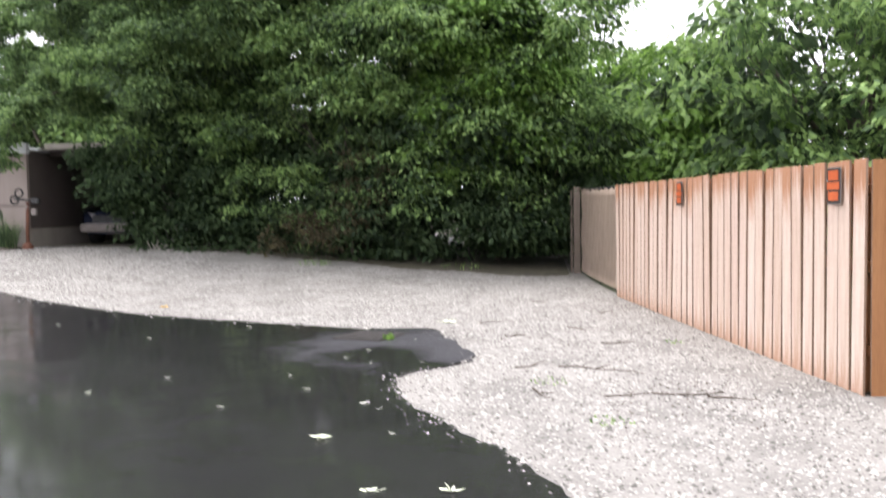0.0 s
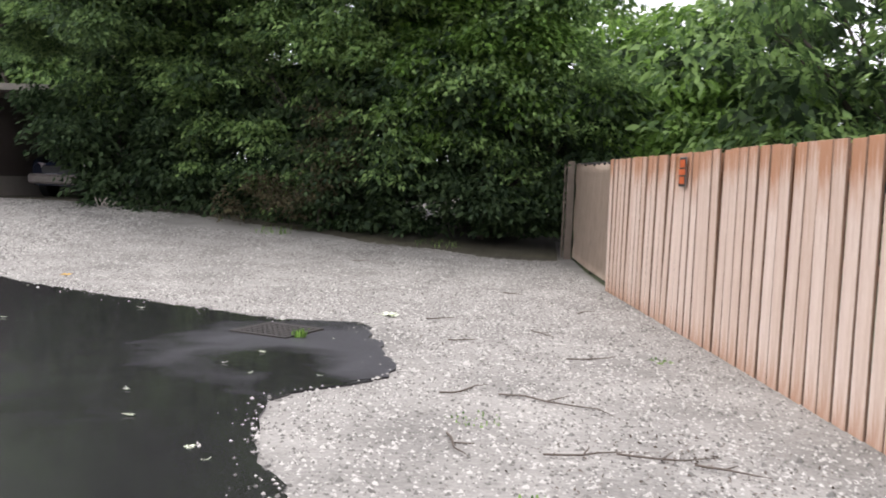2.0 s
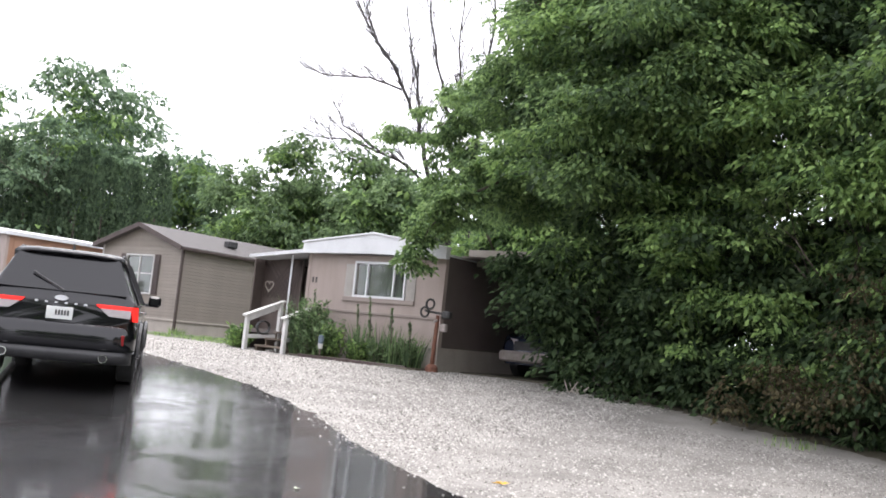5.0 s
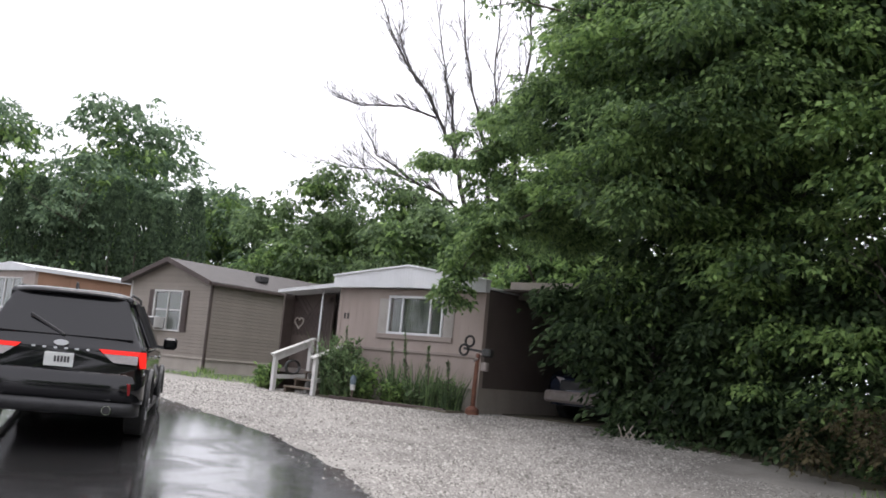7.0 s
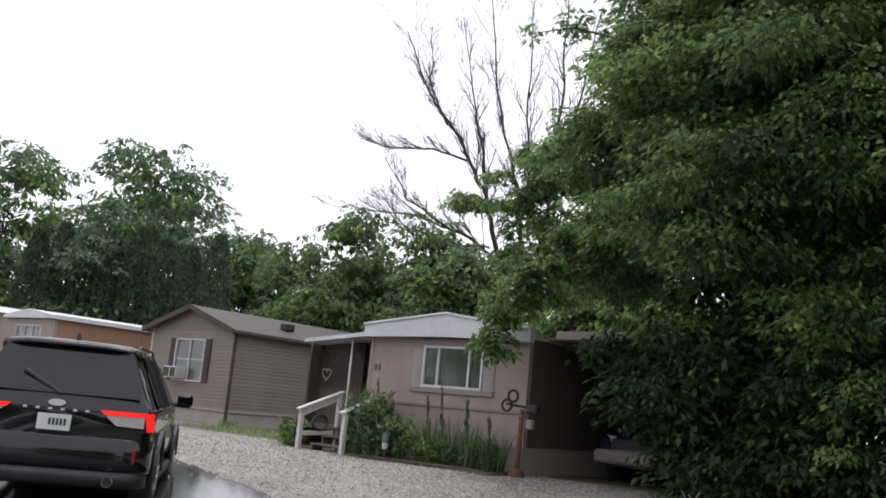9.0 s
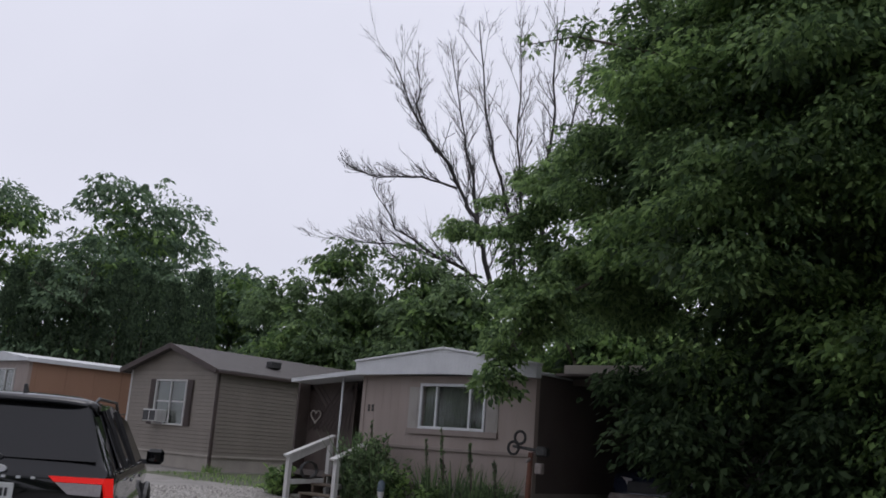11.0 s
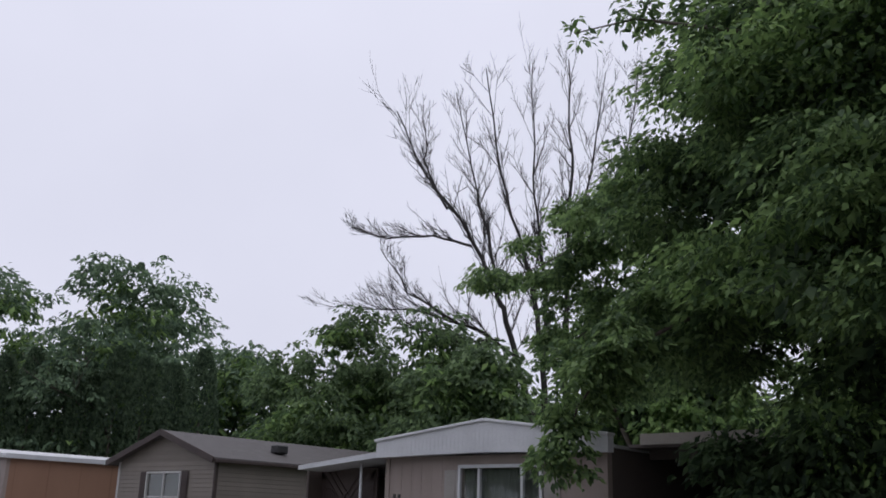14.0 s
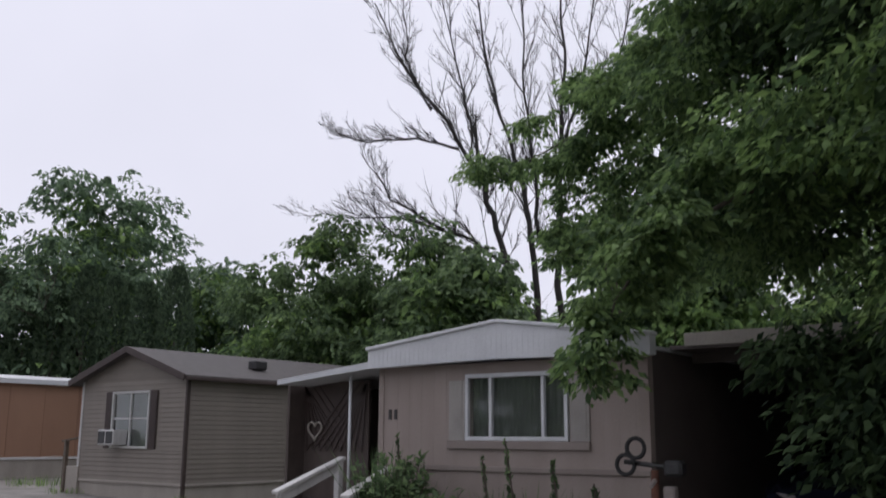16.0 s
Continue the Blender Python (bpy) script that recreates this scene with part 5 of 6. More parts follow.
def smooth_rows(rows, steps):
    """Rows of numbers with rounded rows put between them."""
    rows = np.array(rows, dtype=float)
    out = []
    for i in range(len(rows) - 1):
        p0, p1, p2, p3 = rows[max(i - 1, 0)], rows[i], rows[i + 1], rows[min(i + 2, len(rows) - 1)]
        for k in range(steps):
            f = k / steps
            out.append(p1 + 0.5 * f * (p2 - p0 + f * (2 * p0 - 5 * p1 + 4 * p2 - p3 + f * (3 * (p1 - p2) + p3 - p0))))
    out.append(rows[-1])
    return out


def car_body():
    bm = bmesh.new()
    rings = []
    for y, w, zt, wt, zc in smooth_rows(SECTIONS, 3):
        belt = min(1.04, zt - 0.01)
        half = [(w * 0.90, 0.30), (w * 0.985, 0.46), (w, 0.66), (w * 0.965, 0.79 * min(1.0, belt)), (w * 0.985, belt - 0.10), (w * 0.955, belt), (wt * 1.02 + 0.01, zt - 0.05 * (zt > 1.1)), (wt * 0.94, zt), (wt * 0.6, zc - 0.012), (0.0, zc)]
        half = [tuple(p) for p in smooth_rows(half, 2)]
        ring = half + [(-x, z) for x, z in half[-2::-1]]
        rings.append([bm.verts.new((x, y, z)) for x, z in ring])
    for a, b in zip(rings, rings[1:]):
        for i in range(len(a) - 1):
            bm.faces.new((a[i], a[i + 1], b[i + 1], b[i]))
        bm.faces.new((a[0], b[0], b[-1], a[-1]))
    bm.faces.new(rings[0])
    bm.faces.new(rings[-1][::-1])
    bmesh.ops.recalc_face_normals(bm, faces=bm.faces[:])
    return bm


def wrapped_bar(half, profile, drop=0.0):
    """A bar across the tail, bent forward round both corners; profile: y and z of its section."""
    bm = bmesh.new()
    rings = []
    for k in range(25):
        f = -1 + k / 12
        bend = 0.34 * abs(f) ** 5
        rings.append([bm.verts.new((half * math.sin(f * math.pi / 2), min(y + bend, max(0.42, y)), z - drop * abs(f) ** 3)) for y, z in profile])
    for a, b in zip(rings, rings[1:]):
        for i in range(len(a)):
            j = (i + 1) % len(a)
            bm.faces.new((a[i], a[j], b[j], b[i]))
    bm.faces.new(rings[0])
    bm.faces.new(rings[-1][::-1])
    bmesh.ops.recalc_face_normals(bm, faces=bm.faces[:])
    return bm


def car(at, heading, paint, label, category, tail_lit, bumper_mat):
    c = thing("parked_car", (0, 0, 0), label, category)
    body = part("body", car_body(), paint, c, smooth=True)
    mod = body.modifiers.new("edges", "EDGE_SPLIT")
    mod.split_angle = radians(38)
    # wheels and their arches
    for sx in (-1, 1):
        for wy in (0.92, 3.63):
            wheel = part("wheel", tube([(sx * 0.72, wy, 0.35), (sx * 0.74, wy, 0.35), (sx * 0.92, wy, 0.35), (sx * 0.945, wy, 0.35)], [0.32, 0.352, 0.352, 0.325], 28), RUBBER, c, "black tyre")
            part("rim", tube([(sx * 0.93, wy, 0.35), (sx * 0.952, wy, 0.35)], [0.225, 0.235], 24), PLASTIC, wheel)
            for k in range(5):
                a = k * math.tau / 5 + 0.3
                part("spoke", beam((sx * 0.958, wy, 0.35), (sx * 0.958, wy + 0.215 * math.cos(a), 0.35 + 0.215 * math.sin(a)), 0.02, 0.05), CHROME, wheel)
            pts = [(sx * 0.95, wy + 0.41 * math.cos(a), 0.36 + 0.41 * math.sin(a)) for a in [math.pi * (k / 12) for k in range(13)]]
            part("wheel_arch", tube(pts, [0.04] * 13, 6), PLASTIC, c, "black plastic arch")
        # side glass, mirror, handles
        g = part("side_window", panel([(sx * 0.915, 0.62, 1.07), (sx * 0.915, 2.95, 1.07), (sx * 0.725, 2.62, 1.49), (sx * 0.672, 1.7, 1.585), (sx * 0.672, 0.75, 1.565)], 0.012), TINT, c, "dark tinted glass")
        for y in (1.0, 1.85):
            part("pillar", beam((sx * 0.93, y, 1.06), (sx * 0.69, y - 0.02, 1.58), 0.05, 0.02), PLASTIC, g)
        part("window_trim", tube([(sx * 0.935, 0.55, 1.05), (sx * 0.935, 2.98, 1.06)], [0.012, 0.012], 6), CHROME, g)
        m = part("mirror", box(sx * 0.97, sx * 1.16, 2.72, 2.86, 1.04, 1.21, 0.035), paint, c)
        part("mirror_arm", box(sx * 0.90, sx * 1.0, 2.76, 2.82, 1.04, 1.09), PLASTIC, m)
        for y in (1.35, 2.3):
            part("door_handle", beam((sx * 0.955, y, 0.93), (sx * 0.955, y + 0.2, 0.94), 0.03, 0.03), CHROME, c)
        part("sill", box(sx * 0.86, sx * 0.95, 1.3, 3.25, 0.24, 0.36, 0.02), PLASTIC, c)
        part("roof_rail", tube([(sx * 0.62, 0.55, 1.61), (sx * 0.63, 0.75, 1.67), (sx * 0.63, 2.2, 1.67), (sx * 0.62, 2.5, 1.60)], [0.016] * 4, 6), PLASTIC, c, smooth=True)
        # rear lamp: a lit red blade over a clear part, wrapping round the corner
        lamp = part("tail_lamp", panel([(sx * 0.47, 0.0, 0.95), (sx * 0.84, 0.0, 0.95), (sx * 0.84, 0.0, 0.85), (sx * 0.58, 0.0, 0.86)], 0.012), LENS_CLEAR, c, "pale lower lamp lens")
        part("lamp_blade", panel([(sx * 0.41, -0.002, 1.0), (sx * 0.85, -0.002, 1.0), (sx * 0.85, -0.002, 0.953), (sx * 0.46, -0.002, 0.953)], 0.012), LAMP_RED if tail_lit else LENS_RED, lamp, "red light blade")
        part("lamp_corner", panel([(sx * 0.846, -0.004, 1.0), (sx * 0.918, 0.10, 1.0), (sx * 0.935, 0.11, 0.82), (sx * 0.885, 0.03, 0.82)], 0.018), LAMP_RED if tail_lit else LENS_RED, lamp, "red light blade")
        part("reflector", box(sx * 0.74, sx * 0.80, -0.02, 0.10, 0.50, 0.64, 0.008), LENS_RED, c, "red bumper reflector")
        part("exhaust", tube([(sx * 0.58, -0.09, 0.33), (sx * 0.58, 0.25, 0.33)], [0.055, 0.055], 18), CHROME, c, "round chrome exhaust tip")
        # Black disc on the closed end paints the shade inside the pipe.
        part("bore_shade_disc", tube([(sx * 0.58, -0.094, 0.33), (sx * 0.58, -0.088, 0.33)], [0.044, 0.044], 18), RUBBER, c)
        part("head_lamp", panel([(sx * 0.45, 4.50, 0.83), (sx * 0.80, 4.36, 0.86), (sx * 0.82, 4.40, 0.74), (sx * 0.47, 4.545, 0.72)], 0.02), LENS_CLEAR, c, "clear headlight")
    rear = part("rear_window", panel([(-0.76, 0.10, 1.12), (0.76, 0.10, 1.12), (0.60, 0.375, 1.585), (-0.60, 0.375, 1.585)], -0.015), TINT, c, "dark tinted rear window")
    part("wiper", beam((0.02, 0.085, 1.12), (-0.38, 0.17, 1.33), 0.02, 0.035), PLASTIC, rear)
    for k, (x, w) in enumerate(((-0.16, 0.085), (-0.055, 0.03), (-0.005, 0.11))):
        part("sticker", panel([(x, 0.272, 1.43), (x + w, 0.272, 1.425), (x + w, 0.288, 1.455), (x, 0.292, 1.462)], -0.004), STICKER, rear, "green sticker shape")
    part("spoiler", wrapped_bar(0.67, ((0.66, 1.675), (0.48, 1.672), (0.39, 1.66), (0.33, 1.64), (0.30, 1.612), (0.31, 1.598), (0.36, 1.59), (0.66, 1.60)), 0.08), paint, c, smooth=True)
    part("bumper", wrapped_bar(0.935, ((0.30, 0.40), (-0.02, 0.41), (-0.055, 0.46), (-0.05, 0.62), (-0.02, 0.72), (0.06, 0.76), (0.30, 0.76))), paint, c, smooth=True)
    part("bumper_valance", wrapped_bar(0.90, ((0.30, 0.26), (0.0, 0.26), (-0.05, 0.29), (-0.065, 0.36), (-0.05, 0.415), (0.30, 0.415))), PLASTIC, c, "grey plastic lower bumper", True)
    part("front_bumper", box(-0.84, 0.84, 4.40, 4.66, 0.34, 0.58, 0.05), bumper_mat, c)
    part("grille", box(-0.5, 0.5, 4.52, 4.60, 0.60, 0.80, 0.02), PLASTIC, c)
    plate = part("number_plate", box(-0.155, 0.155, 0.0, 0.02, 0.77, 0.925, 0.004), PLATE, c, "pale number plate")
    for k in range(5):
        part("plate_bar", box(-0.05 + k * 0.035, -0.028 + k * 0.035, -0.004, 0.001, 0.82, 0.885), PLASTIC, plate)
    # White colour stands in for bright reflections on the chrome emblem and letters.
    em = tube([(0, 0.0, 1.035), (0, 0.045, 1.035)], [0.06, 0.06], 20)
    em.transform(Matrix.Translation((0, 0, 1.035)) @ Matrix.Diagonal((1.3, 1, 0.55, 1)) @ Matrix.Translation((0, 0, -1.035)))
    part("emblem", em, WHITE_METAL, c, "oval emblem, white in place of chrome shine")
    for k in range(6):
        part("letter_bar", box(-0.30 + k * 0.115, -0.265 + k * 0.115, 0.0, 0.03, 0.965, 0.985), WHITE_METAL, c)
    part("roof_fin", panel([(0.012, 0.62, 1.66), (0.012, 0.80, 1.67), (0.012, 0.66, 1.755), (0.012, 0.63, 1.75)], 0.024), PLASTIC, c)
    part("windscreen", panel([(-0.80, 3.44, 1.12), (0.80, 3.44, 1.12), (0.62, 2.78, 1.545), (-0.62, 2.78, 1.545)], 0.012), TINT, c)
    c.location = at
    c.rotation_euler = (0, 0, radians(heading))
    return c


car((-9.62, 8.11, ground_z(-10.6, 9.2) + 0.012), 51.5, CAR_BLACK, "black wet sport utility car with red tail lamps lit", "car", True, PLASTIC)


# ---- carport beside the pink home ----
def carport():
    east = -7.5
    p = thing("carport", (-10.3, 18.0, 0.55), "open carport with thin white metal roof edge", "carport")
    # Roof boards and floor are coloured dark to paint the carport's inner shade.
    part("carport_roof", prism([(-10.48, 3.10), (east, 3.10), (east, 3.15), (-10.48, 3.145)], 18.04, 27.0), BROWN_SIDING, p, "roof boards coloured dark for shade under the roof")
    part("front_fascia", box(-10.28, east + 0.02, 18.0, 18.036, 3.13, 3.28, 0.004), SKIRT, p, "white metal edge")
    for y in (18.3, 22.5, 26.7):
        part("post", box(east - 0.1, east - 0.01, y, y + 0.09, 0.3, 3.1, 0.004), BROWN_SIDING, p)
    for k in range(6):
        part("rafter", box(-10.45, east - 0.02, 18.6 + k * 1.5, 18.65 + k * 1.5, 2.98, 3.098), BROWN_SIDING, p)
    # Screens added to block light so the carport stays dark inside.
    part("rear_shade_screen", box(-10.3, east, 27.0, 27.06, 0.4, 3.1), BROWN_SIDING, p)
    part("side_shade_screen", box(east + 0.02, east + 0.06, 18.6, 27.0, 0.4, 3.1), BROWN_SIDING, p)
    part("slab", box(-10.35, east, 18.2, 27.0, 0.3, 0.645), SOIL, p, "floor coloured dark to imitate carport shade")


carport()
car((-9.05, 23.6, ground_z(-9.05, 21) + 0.01), 180.0, CAR_BLUE, "dark blue car with pale bumper parked in the carport", "car", False, SIGN_EDGE)


# ---- storm drain ----
DRAIN_IRON = material("drain_iron", (0.011, 0.009, 0.008), (0.032, 0.025, 0.021), scale=12, rough=(0.45, 0.7), bump=0.3)


def drain():
    d = thing("drain_grate", (0.17, 5.76, 0.02), "rusty cast-iron storm drain grate set in the asphalt", "drain")
    m = Matrix.Translation((0.17, 5.76, 0)) @ Matrix.Rotation(radians(-20), 4, "Z")

    def put(name, b, mat, label=""):
        b.transform(m)
        part(name, b, mat, d, label)
    # thin rim flush with asphalt, slotted bars over a black sheet as sump shade
    put("pit_shade_sheet", box(-0.27, 0.27, -0.27, 0.27, 0.017, 0.0225), SIGN_BLACK, "black sheet painted as shade in the sump")
    for x0, x1, y0, y1 in ((-0.31, 0.31, 0.27, 0.31), (-0.31, 0.31, -0.31, -0.27), (-0.31, -0.27, -0.27, 0.27), (0.27, 0.31, -0.27, 0.27)):
        put("frame", box(x0, x1, y0, y1, 0.012, 0.032, 0.004), DRAIN_IRON)
    for k in range(7):
        y = -0.225 + k * 0.075
        put("bar", box(-0.27, 0.27, y - 0.012, y + 0.012, 0.024, 0.036, 0.003), DRAIN_IRON)
    for k in range(9):
        x = -0.24 + k * 0.06
        put("cross_bar", box(x - 0.009, x + 0.009, -0.27, 0.27, 0.0235, 0.034, 0.003), DRAIN_IRON)


drain()


# ---- yard hydrant with hose, planting bed and weeds by the pink home ----
def hydrant_post():
    h = thing("yard_hydrant", (-10.25, 17.0, 0.6), "rusty red pipe post with valve wheels and meter", "hydrant")
    part("pipe", tube([(-10.25, 17.0, 0.4), (-10.24, 17.0, 1.2), (-10.22, 17.0, 1.78)], [0.05, 0.045, 0.04], 12), RUST, h, smooth=True)
    part("base", tube([(-10.25, 17.0, 0.45), (-10.25, 17.0, 0.72), (-10.25, 17.0, 0.78)], [0.15, 0.13, 0.06], 14), RUST, h, "rusty collar")
    part("cross_pipe", tube([(-10.55, 16.98, 1.86), (-9.95, 17.0, 1.80)], [0.025, 0.025], 8), IRON, h, smooth=True)
    for cx, cz, r in ((-10.40, 2.0, 0.10), (-10.52, 1.83, 0.10)):
        pts = [(cx + r * math.cos(k * math.tau / 20), 16.94, cz + r * math.sin(k * math.tau / 20)) for k in range(21)]
        part("hose_loop", tube(pts, [0.022] * 21, 8), RUBBER, h, "black rubber loop", True)
    part("meter", box(-10.1, -9.9, 16.92, 17.08, 1.72, 1.88, 0.03), IRON, h)
    part("tap", tube([(-10.2, 16.95, 1.68), (-10.2, 16.85, 1.62)], [0.025, 0.02], 8), SIGN_EDGE, h)
    part("guard_box", box(-10.15, -10.02, 17.0, 17.12, 1.45, 1.62, 0.02), SIGN_EDGE, h, "small grey box")


hydrant_post()


def tuft(name, at, n, height, spread, mat, label, seed, category="plant", width=0.03):
    """A clump of blades and stalks that arch outwards."""
    rng = np.random.default_rng(seed)
    t = thing(name, at, label, category)
    a = rng.uniform(0, math.tau, n)
    r = np.sqrt(rng.uniform(0, 1, n)) * spread
    h = height * rng.uniform(0.4, 1.0, n)
    lean = rng.uniform(0.1, 0.55, n) * h
    bx, by = np.cos(a) * r, np.sin(a) * r
    b = a + rng.normal(0, 0.8, n)
    w = width * rng.uniform(0.6, 1.4, n)
    px, py = -np.sin(b) * w / 2, np.cos(b) * w / 2
    z = np.zeros(n)
    v = np.stack([np.stack([bx - px, by - py, z], 1), np.stack([bx + px, by + py, z], 1),
                  np.stack([bx + px + np.cos(b) * lean * 0.4, by + py + np.sin(b) * lean * 0.4, h * 0.6], 1), np.stack([bx - px + np.cos(b) * lean * 0.4, by - py + np.sin(b) * lean * 0.4, h * 0.6], 1),
                  np.stack([bx + np.cos(b) * lean, by + np.sin(b) * lean, h], 1)], axis=1).reshape(-1, 3)
    i = np.arange(n)[:, None] * 5
    f = np.concatenate([i + (0, 1, 2), i + (0, 2, 3), i + (3, 2, 4)], axis=1).reshape(-1, 3)
    blades = new("foliage", mesh_from("foliage", v, f, mat))
    blades.parent = t
    return t


def herb(at, stems, height, spread, leaf, per, mat, label, seed):
    """A leafy perennial: arching stems from one root, with leaves all along them."""
    rng = np.random.default_rng(seed)
    t = thing("garden_plant", at, label, "plant")
    bm = bmesh.new()
    places, ways = [], []
    for k in range(stems):
        a, r = rng.uniform(0, math.tau), spread * math.sqrt(rng.uniform(0, 1))
        h = height * rng.uniform(0.45, 1.0)
        root = Vector(at) + Vector((math.cos(a) * r * 0.45, math.sin(a) * r * 0.45, -0.02))
        top = Vector(at) + Vector((math.cos(a) * r * 1.15 + rng.normal(0, 0.05), math.sin(a) * r * 0.9, h))
        mid = root.lerp(top, 0.55) + Vector((0, 0, 0.08 * h))
        tube([root, mid, top], [0.006, 0.005, 0.003], 3, bm)
        for m in range(per):
            f = rng.uniform(0.12, 1.0)
            q = root.lerp(mid, f * 2) if f < 0.5 else mid.lerp(top, f * 2 - 1)
            b = rng.uniform(0, math.tau)
            ways.append((math.cos(b), math.sin(b), rng.uniform(-0.3, 1.1)))
            places.append((q.x + ways[-1][0] * leaf * 0.5, q.y + ways[-1][1] * leaf * 0.5, max(q.z, at[2] + 0.02)))
    tagged(part("stem", bm, TWIG, t), "thin green-brown stems", kind="stuff")
    leaves = new("foliage", leaf_mesh("foliage", np.array(places) - np.array(at), np.array(ways), leaf, mat, rng))
    leaves.parent = t


for k, (x, y, n, h, r, leaf, per, m, lab) in enumerate((
        (-13.55, 16.75, 70, 1.3, 0.5, 0.11, 26, LEAF_MID, "tall arching green perennial beside the steps"), (-13.1, 16.6, 60, 0.95, 0.55, 0.10, 30, LEAF_MID, "bushy green perennial in the bed"),
        (-12.75, 16.7, 30, 0.8, 0.3, 0.11, 22, LEAF, "round leafy perennial in the bed"), (-12.1, 16.9, 34, 0.55, 0.4, 0.09, 20, LEAF, "low dark green plants in the bed"),
        (-11.5, 16.95, 30, 0.55, 0.4, 0.09, 20, LEAF_MID, "low dark green plants in the bed"), (-10.85, 16.95, 30, 0.65, 0.34, 0.08, 20, LEAF_MID, "weedy green clump by the wall"),
        (-15.75, 16.8, 34, 0.6, 0.36, 0.10, 22, LEAF, "leafy green plant beside the steps"), (-16.3, 17.2, 30, 0.3, 0.45, 0.07, 16, LEAF, "low weeds by the porch"))):
    herb((x, y, ground_z(x, y)), n, h, r, leaf, per, m, lab, 200 + k)
tuft("weed_tuft", (0.44, 5.5, 0.02), 46, 0.09, 0.07, LEAF_BRIGHT, "small green weed growing at the drain", 230, "weed", 0.014)
for k, (x, y, n, h, r) in enumerate(((2.6, 1.6, 40, 0.06, 0.16), (2.2, 3.1, 50, 0.05, 0.2), (1.7, 0.1, 40, 0.05, 0.14), (3.6, 5.4, 40, 0.06, 0.12), (-2.6, 15.2, 60, 0.16, 0.5), (0.6, 15.4, 60, 0.16, 0.5), (-27.9, 20.9, 130, 0.2, 0.6), (-23.0, 20.8, 90, 0.25, 0.3), (-21.8, 19.2, 190, 0.10, 0.9), (-19.8, 18.6, 210, 0.11, 1.0), (-18.0, 18.3, 190, 0.10, 0.9), (-20.6, 20.0, 190, 0.13, 1.0), (-30.5, 21.5, 160, 0.3, 0.8))):
    tuft("weed_tuft", (x, y, ground_z(x, y) - 0.005), n, h * (0.6 if y < 12 else 1.0), r, LEAF, "small patch of green weeds in the gravel", 240 + k, "weed", 0.012)


def stalk(x, y, h, seed):
    rng = np.random.default_rng(seed)
    z = ground_z(x, y)
    t = thing("dry_stalk", (x, y, z), "tall dark leafy weed stalk against the wall", "plant", "weed stalks")
    top = Vector((x - 0.28 * h * 0.4, y + 0.05, z + h))
    mid = Vector((x - 0.02, y, z + h * 0.55))
    part("stem", tube([(x, y, z - 0.02), mid, top], [0.014, 0.012, 0.008], 5), TWIG, t)
    n = 130
    u = rng.uniform(0.05, 1, n) ** 1.25
    p = np.stack([x + (top.x - x) * u ** 1.6, y + (top.y - y) * u, z + h * u], axis=1) + rng.normal(0, 0.035, (n, 3)) * (1.15 - u)[:, None]
    leaves = new("foliage", leaf_mesh("foliage", p - np.array((x, y, z)), rng.normal(0, 0.45, (n, 3)) + (-0.15, 0, 1.0), 0.085, LEAF_MID, rng))
    leaves.parent = t


for k, (x, h) in enumerate(((-12.3, 1.25), (-11.95, 1.45), (-11.35, 1.2), (-10.85, 1.0), (-13.6, 1.5))):
    stalk(x, 17.0, h, 300 + k)
for k, (x, y, n, h, r) in enumerate(((-13.75, 16.75, 150, 1.45, 0.22), (-13.35, 16.7, 120, 1.05, 0.28), (-12.2, 16.95, 70, 1.0, 0.16), (-11.75, 17.0, 70, 1.05, 0.16), (-11.2, 16.95, 90, 0.95, 0.2), (-10.75, 16.95, 90, 0.85, 0.2))):
    tuft("tall_grass", (x, y, ground_z(x, y)), n, h, r, LEAF_MID, "tall wispy grass growing in the bed", 320 + k, "grass", 0.022)


LANTERN_BLUE = material("lantern_blue", (0.07, 0.10, 0.13), (0.15, 0.19, 0.23), scale=12, rough=(0.2, 0.4), bump=0)


def bed_edging():
    e = thing("bed_edging", (-12.2, 16.5, 0.6), "dark weathered timber edging of the planting bed", "edging")
    for k, (a, b) in enumerate((((-13.3, 16.28), (-12.0, 16.42)), ((-11.98, 16.42), (-10.6, 16.6)))):
        part("timber", beam((a[0], a[1], ground_z(*a) + 0.02), (b[0], b[1], ground_z(*b) + 0.02), 0.1, 0.1, None, 0.012), DARK_TRIM, e)
    bed = thing("garden_soil", (-12.2, 16.9, 0.6), "dark bare soil in the planting bed", "soil")
    part("soil_heap", box(-13.9, -10.45, 16.45, 17.48, 0.45, 0.66, 0.03), SOIL, bed)
    b = thing("garden_lantern", (-12.75, 16.33, 0.55), "small blue and white garden lantern on a stake", "lantern")
    part("stake", tube([(-12.75, 16.33, 0.55), (-12.75, 16.33, 0.86)], [0.02, 0.02], 8), TWIG, b)
    part("lower_cup", tube([(-12.75, 16.33, 0.84), (-12.75, 16.33, 0.95)], [0.045, 0.06], 12), WHITE_PAINT, b, "white base")
    part("globe", tube([(-12.75, 16.33, 0.95), (-12.75, 16.33, 1.0), (-12.75, 16.33, 1.10), (-12.75, 16.33, 1.14)], [0.05, 0.065, 0.06, 0.03], 12), LANTERN_BLUE, b, "pale blue glass body")


bed_edging()


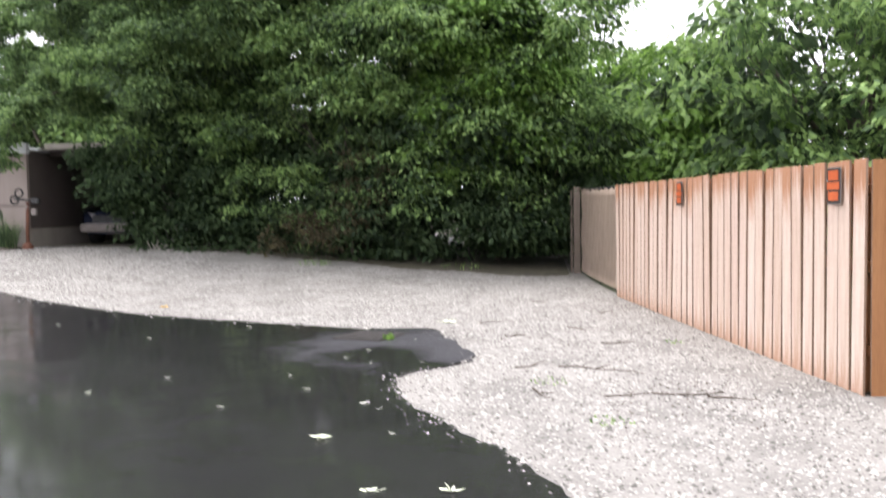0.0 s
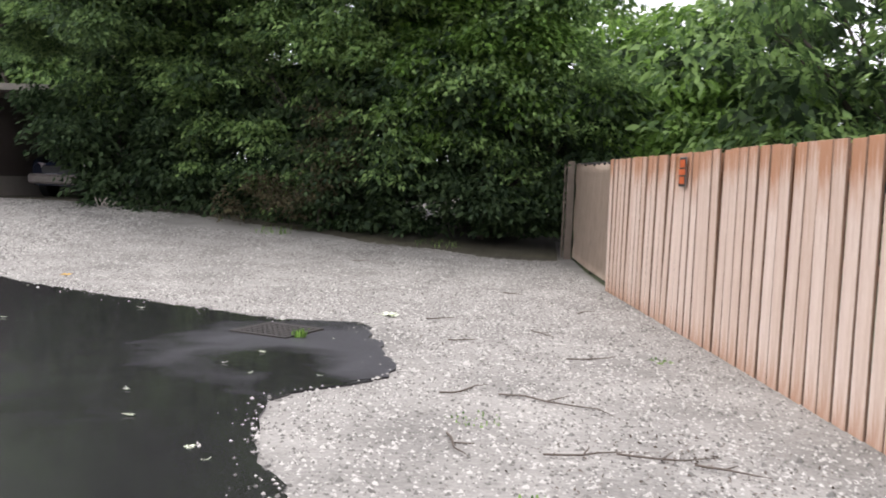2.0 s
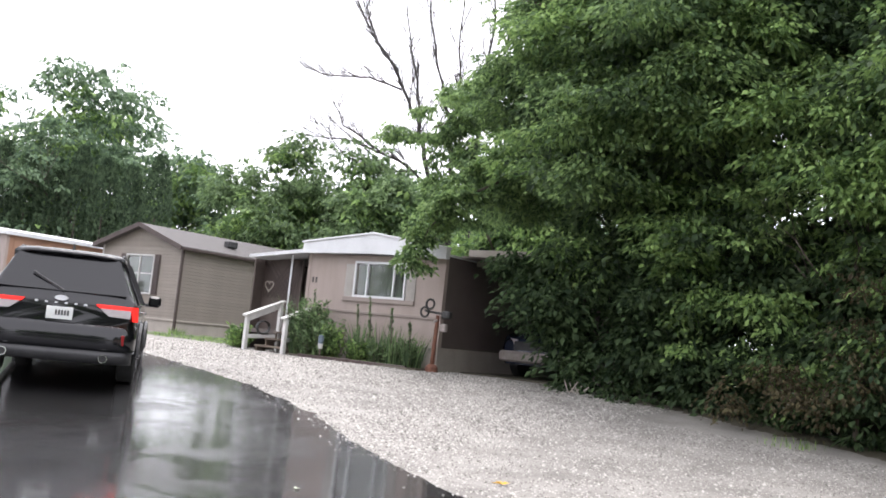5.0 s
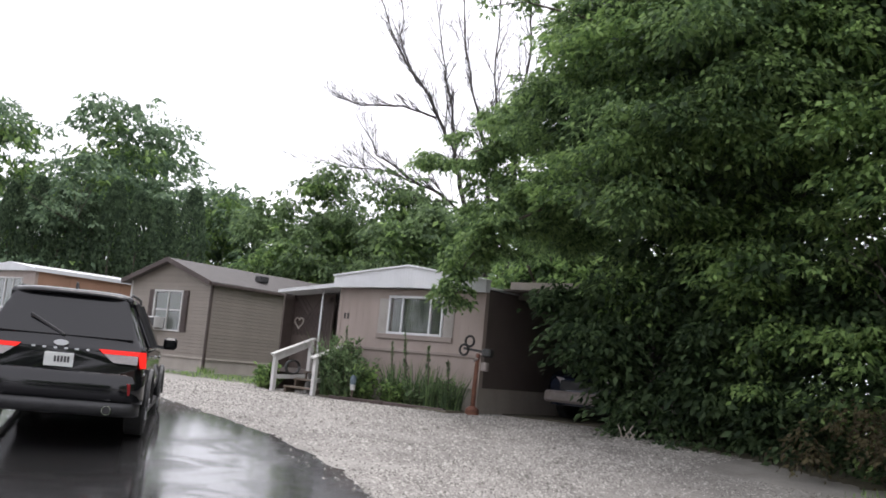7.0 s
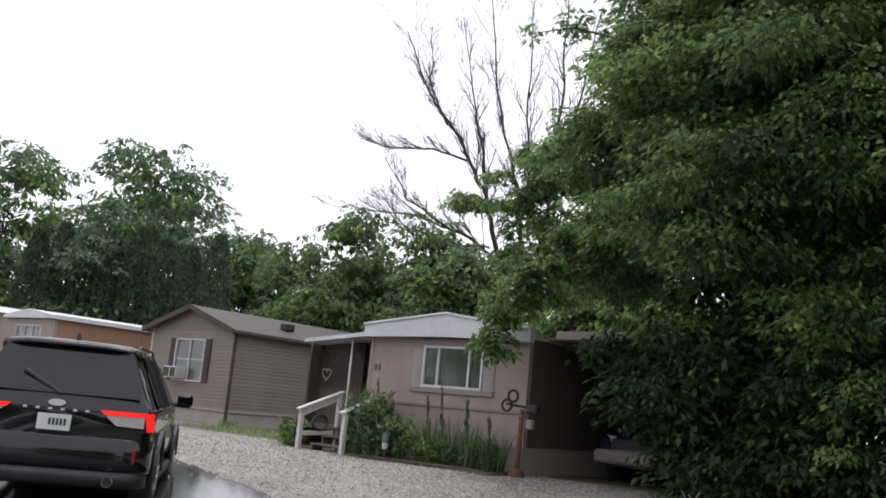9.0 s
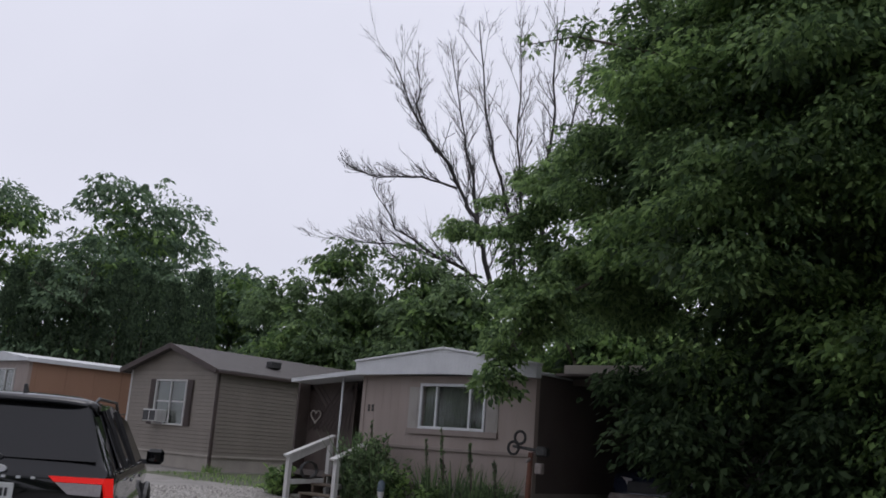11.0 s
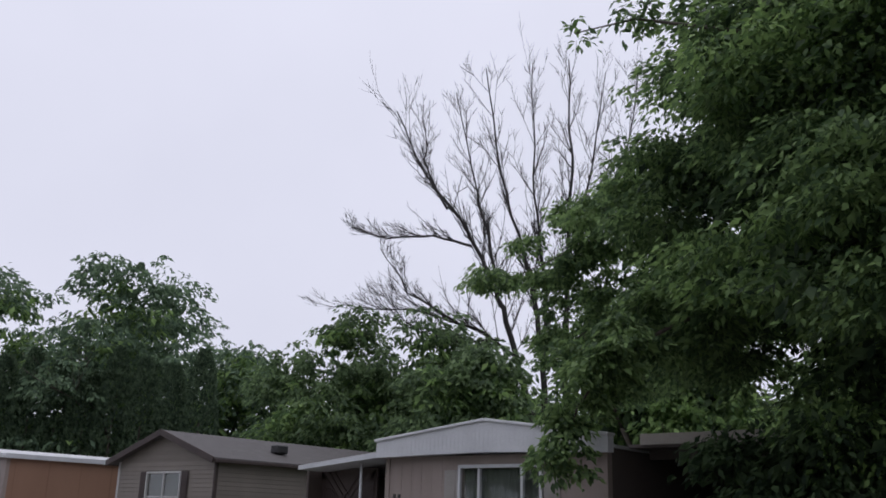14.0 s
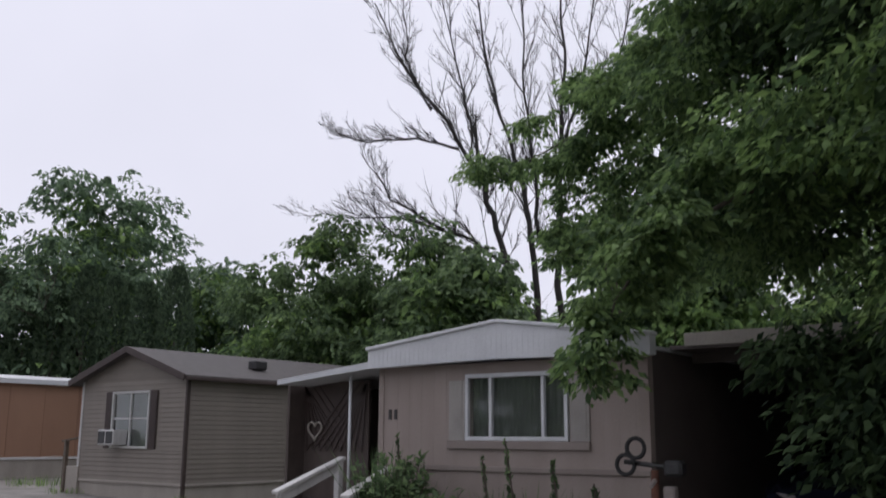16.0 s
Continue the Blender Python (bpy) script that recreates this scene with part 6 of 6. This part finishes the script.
def lattice_panel():
    """A broken bit of garden lattice leaning in the leaf litter."""
    p = thing("lattice_panel", (-6.95, 16.97, ground_z(-6.95, 16.97)), "broken piece of pale wooden lattice under the hedge", "lattice")
    z = ground_z(-6.95, 16.97) - 0.02
    for s in (-1, 1):
        for k in range(3):
            x = -7.06 + 0.11 * k
            a, b = Vector((x, 16.95 + 0.006 * s, z)), Vector((x + s * 0.14, 17.0 + 0.006 * s, z + 0.24 - 0.04 * k))
            part("strip", beam(a, b, 0.008, 0.024, None, 0), SKIRT, p)


lattice_panel()


# ---- litter on the lane and gravel ----
def fallen_leaf(x, y, size, turn, mat, label, seed):
    """A lobed maple leaf lying flat and slightly curled."""
    rng = np.random.default_rng(seed)
    on_road = x < 0.7 and y < 8
    z = ground_z(x, y) + (0.022 if on_road else 0.012)
    t = thing("fallen_leaf", (x, y, z), label, "leaf", "fallen leaves")
    bm = bmesh.new()
    rim = []
    for k in range(15):
        a = k / 15 * math.tau
        r = size * (0.5 if k % 3 else 1.0) * rng.uniform(0.75, 1.2) * (0.4 if k == 7 else 1)
        rim.append(bm.verts.new((math.cos(a) * r, math.sin(a) * r, rng.uniform(0.0, 0.3) * size)))
    mid = bm.verts.new((0, 0, 0))
    for i in range(15):
        bm.faces.new((mid, rim[i], rim[(i + 1) % 15]))
    tube([(0, 0, 0.003), (-size * 0.8, size * 0.2, 0.006), (-size * 1.5, size * 0.1, 0.015)], [0.003, 0.003, 0.002], 4, bm)
    bm.transform(Matrix.Translation((x, y, z)) @ Matrix.Rotation(turn, 4, "Z"))
    part("blade", bm, mat, t)


spots = [(0.47, -0.82, 0.13), (0.67, 0.98, 0.10), (1.17, -0.1, 0.08), (1.6, -0.08, 0.10), (0.2, 2.6, 0.06), (0.75, 2.1, 0.07), (0.9, 1.9, 0.045), (1.12, 1.14, 0.05), (-0.3, 1.9, 0.05), (-1.2, 3.1, 0.06), (-1.6, 2.4, 0.05), 
         (-1.5, 6.6, 0.07), (0.35, 4.7, 0.06), (0.2, 4.2, 0.04), (0.75, 5.5, 0.04), (-2.4, 5.6, 0.05), (0.05, 6.35, 0.05), (-2.2, 1.2, 0.05), (-0.1, 3.2, 0.045), (1.0, 4.0, 0.04), (-4.2, 6.9, 0.06), (0.5, 3.9, 0.035)]
for k, (x, y, sz) in enumerate(spots):
    fallen_leaf(x, y, sz * (0.75 if sz > 0.07 else 0.6), k * 1.7, PALE_LEAF, "pale upturned maple leaf lying on wet asphalt", 400 + k)
fallen_leaf(0.99, 7.14, 0.11, 0.4, PALE_LEAF, "pale green leaf spray lying on the gravel", 460)
fallen_leaf(1.05, 7.08, 0.08, 2.0, PALE_LEAF, "pale green leaf spray lying on the gravel", 461)
YELLOW = material("yellow_leaf", (0.45, 0.25, 0.04), (0.6, 0.38, 0.07), scale=20, bump=0)
fallen_leaf(-3.55, 8.93, 0.075, 1.1, YELLOW, "yellow-orange leaf lying on the gravel", 462)

trng = np.random.default_rng(77)


def fallen_twig(x, y, turn, length):
    z = ground_z(x, y) + 0.018
    t = thing("fallen_twig", (x, y, z), "thin brown twig lying on the gravel", "twig", "fallen twigs")
    pts, p, a = [], Vector((x, y, z)), turn
    for k in range(6):
        pts.append(p.copy())
        a += trng.normal(0, 0.3)
        p += Vector((math.cos(a), math.sin(a), trng.normal(0, 0.02))) * length / 5
    bm = tube(pts, [0.007, 0.007, 0.006, 0.005, 0.004, 0.002], 5)
    tube([pts[2], pts[2] + Vector((math.cos(turn + 0.9), math.sin(turn + 0.9), 0.05)) * length * 0.25], [0.006, 0.003], 4, bm)
    part("stick", bm, TWIG, t)


for x, y, a, n in ((1.9, 3.7, 0.1, 0.5), (2.3, 3.75, -0.1, 0.9), (2.05, 2.7, -1.0, 0.5), (2.6, 2.4, 0.35, 0.55), (3.0, 2.5, 0.15, 0.6), (3.4, 2.4, -0.2, 0.4), (2.8, 5.2, 0.3, 0.5), (2.1, 9.6, -0.5, 0.3), (1.4, 7.0, 0.6, 0.35),
                   (2.5, 6.6, -0.4, 0.4), (3.0, 8.0, 0.9, 0.35), (1.75, 5.8, 0.2, 0.3), (-0.5, 12.5, 0.4, 0.3)):
    fallen_twig(x, y, a, n)


def debris_mesh(n, seed):
    """Bark crumbs and dead leaf bits strewn over the gravel."""
    rng = np.random.default_rng(seed)
    x, y = rng.uniform(-9, 4.4, n), rng.uniform(1.0, 15, n)
    keep = (x > 1.7 - (y - 2) * 0.35) & (y > 7.2 - 0.55 * (x + 1.5)) & (x < 4.5 - (y - 2.5) * 0.137)
    near = rng.uniform(0, 1, n) < 0.12
    x = np.where(near, rng.normal(3.3, 0.45, n), x)
    y = np.where(near, rng.normal(2.4, 0.5, n), y)
    keep |= near & (x < 4.3)
    x, y = x[keep], y[keep]
    z = np.array([ground_z(a, b) for a, b in zip(x, y)]) + 0.012
    p = np.stack([x, y, z], axis=1)
    o = rng.normal(0, 1, (len(x), 3)) * (1, 1, 0.15)
    return leaf_mesh("bark_crumbs", p, o, 0.024, TWIG, rng)


tagged(new("bark_crumbs", debris_mesh(2600, 9)), "brown bark crumbs and leaf bits strewn on gravel", "debris", kind="stuff")
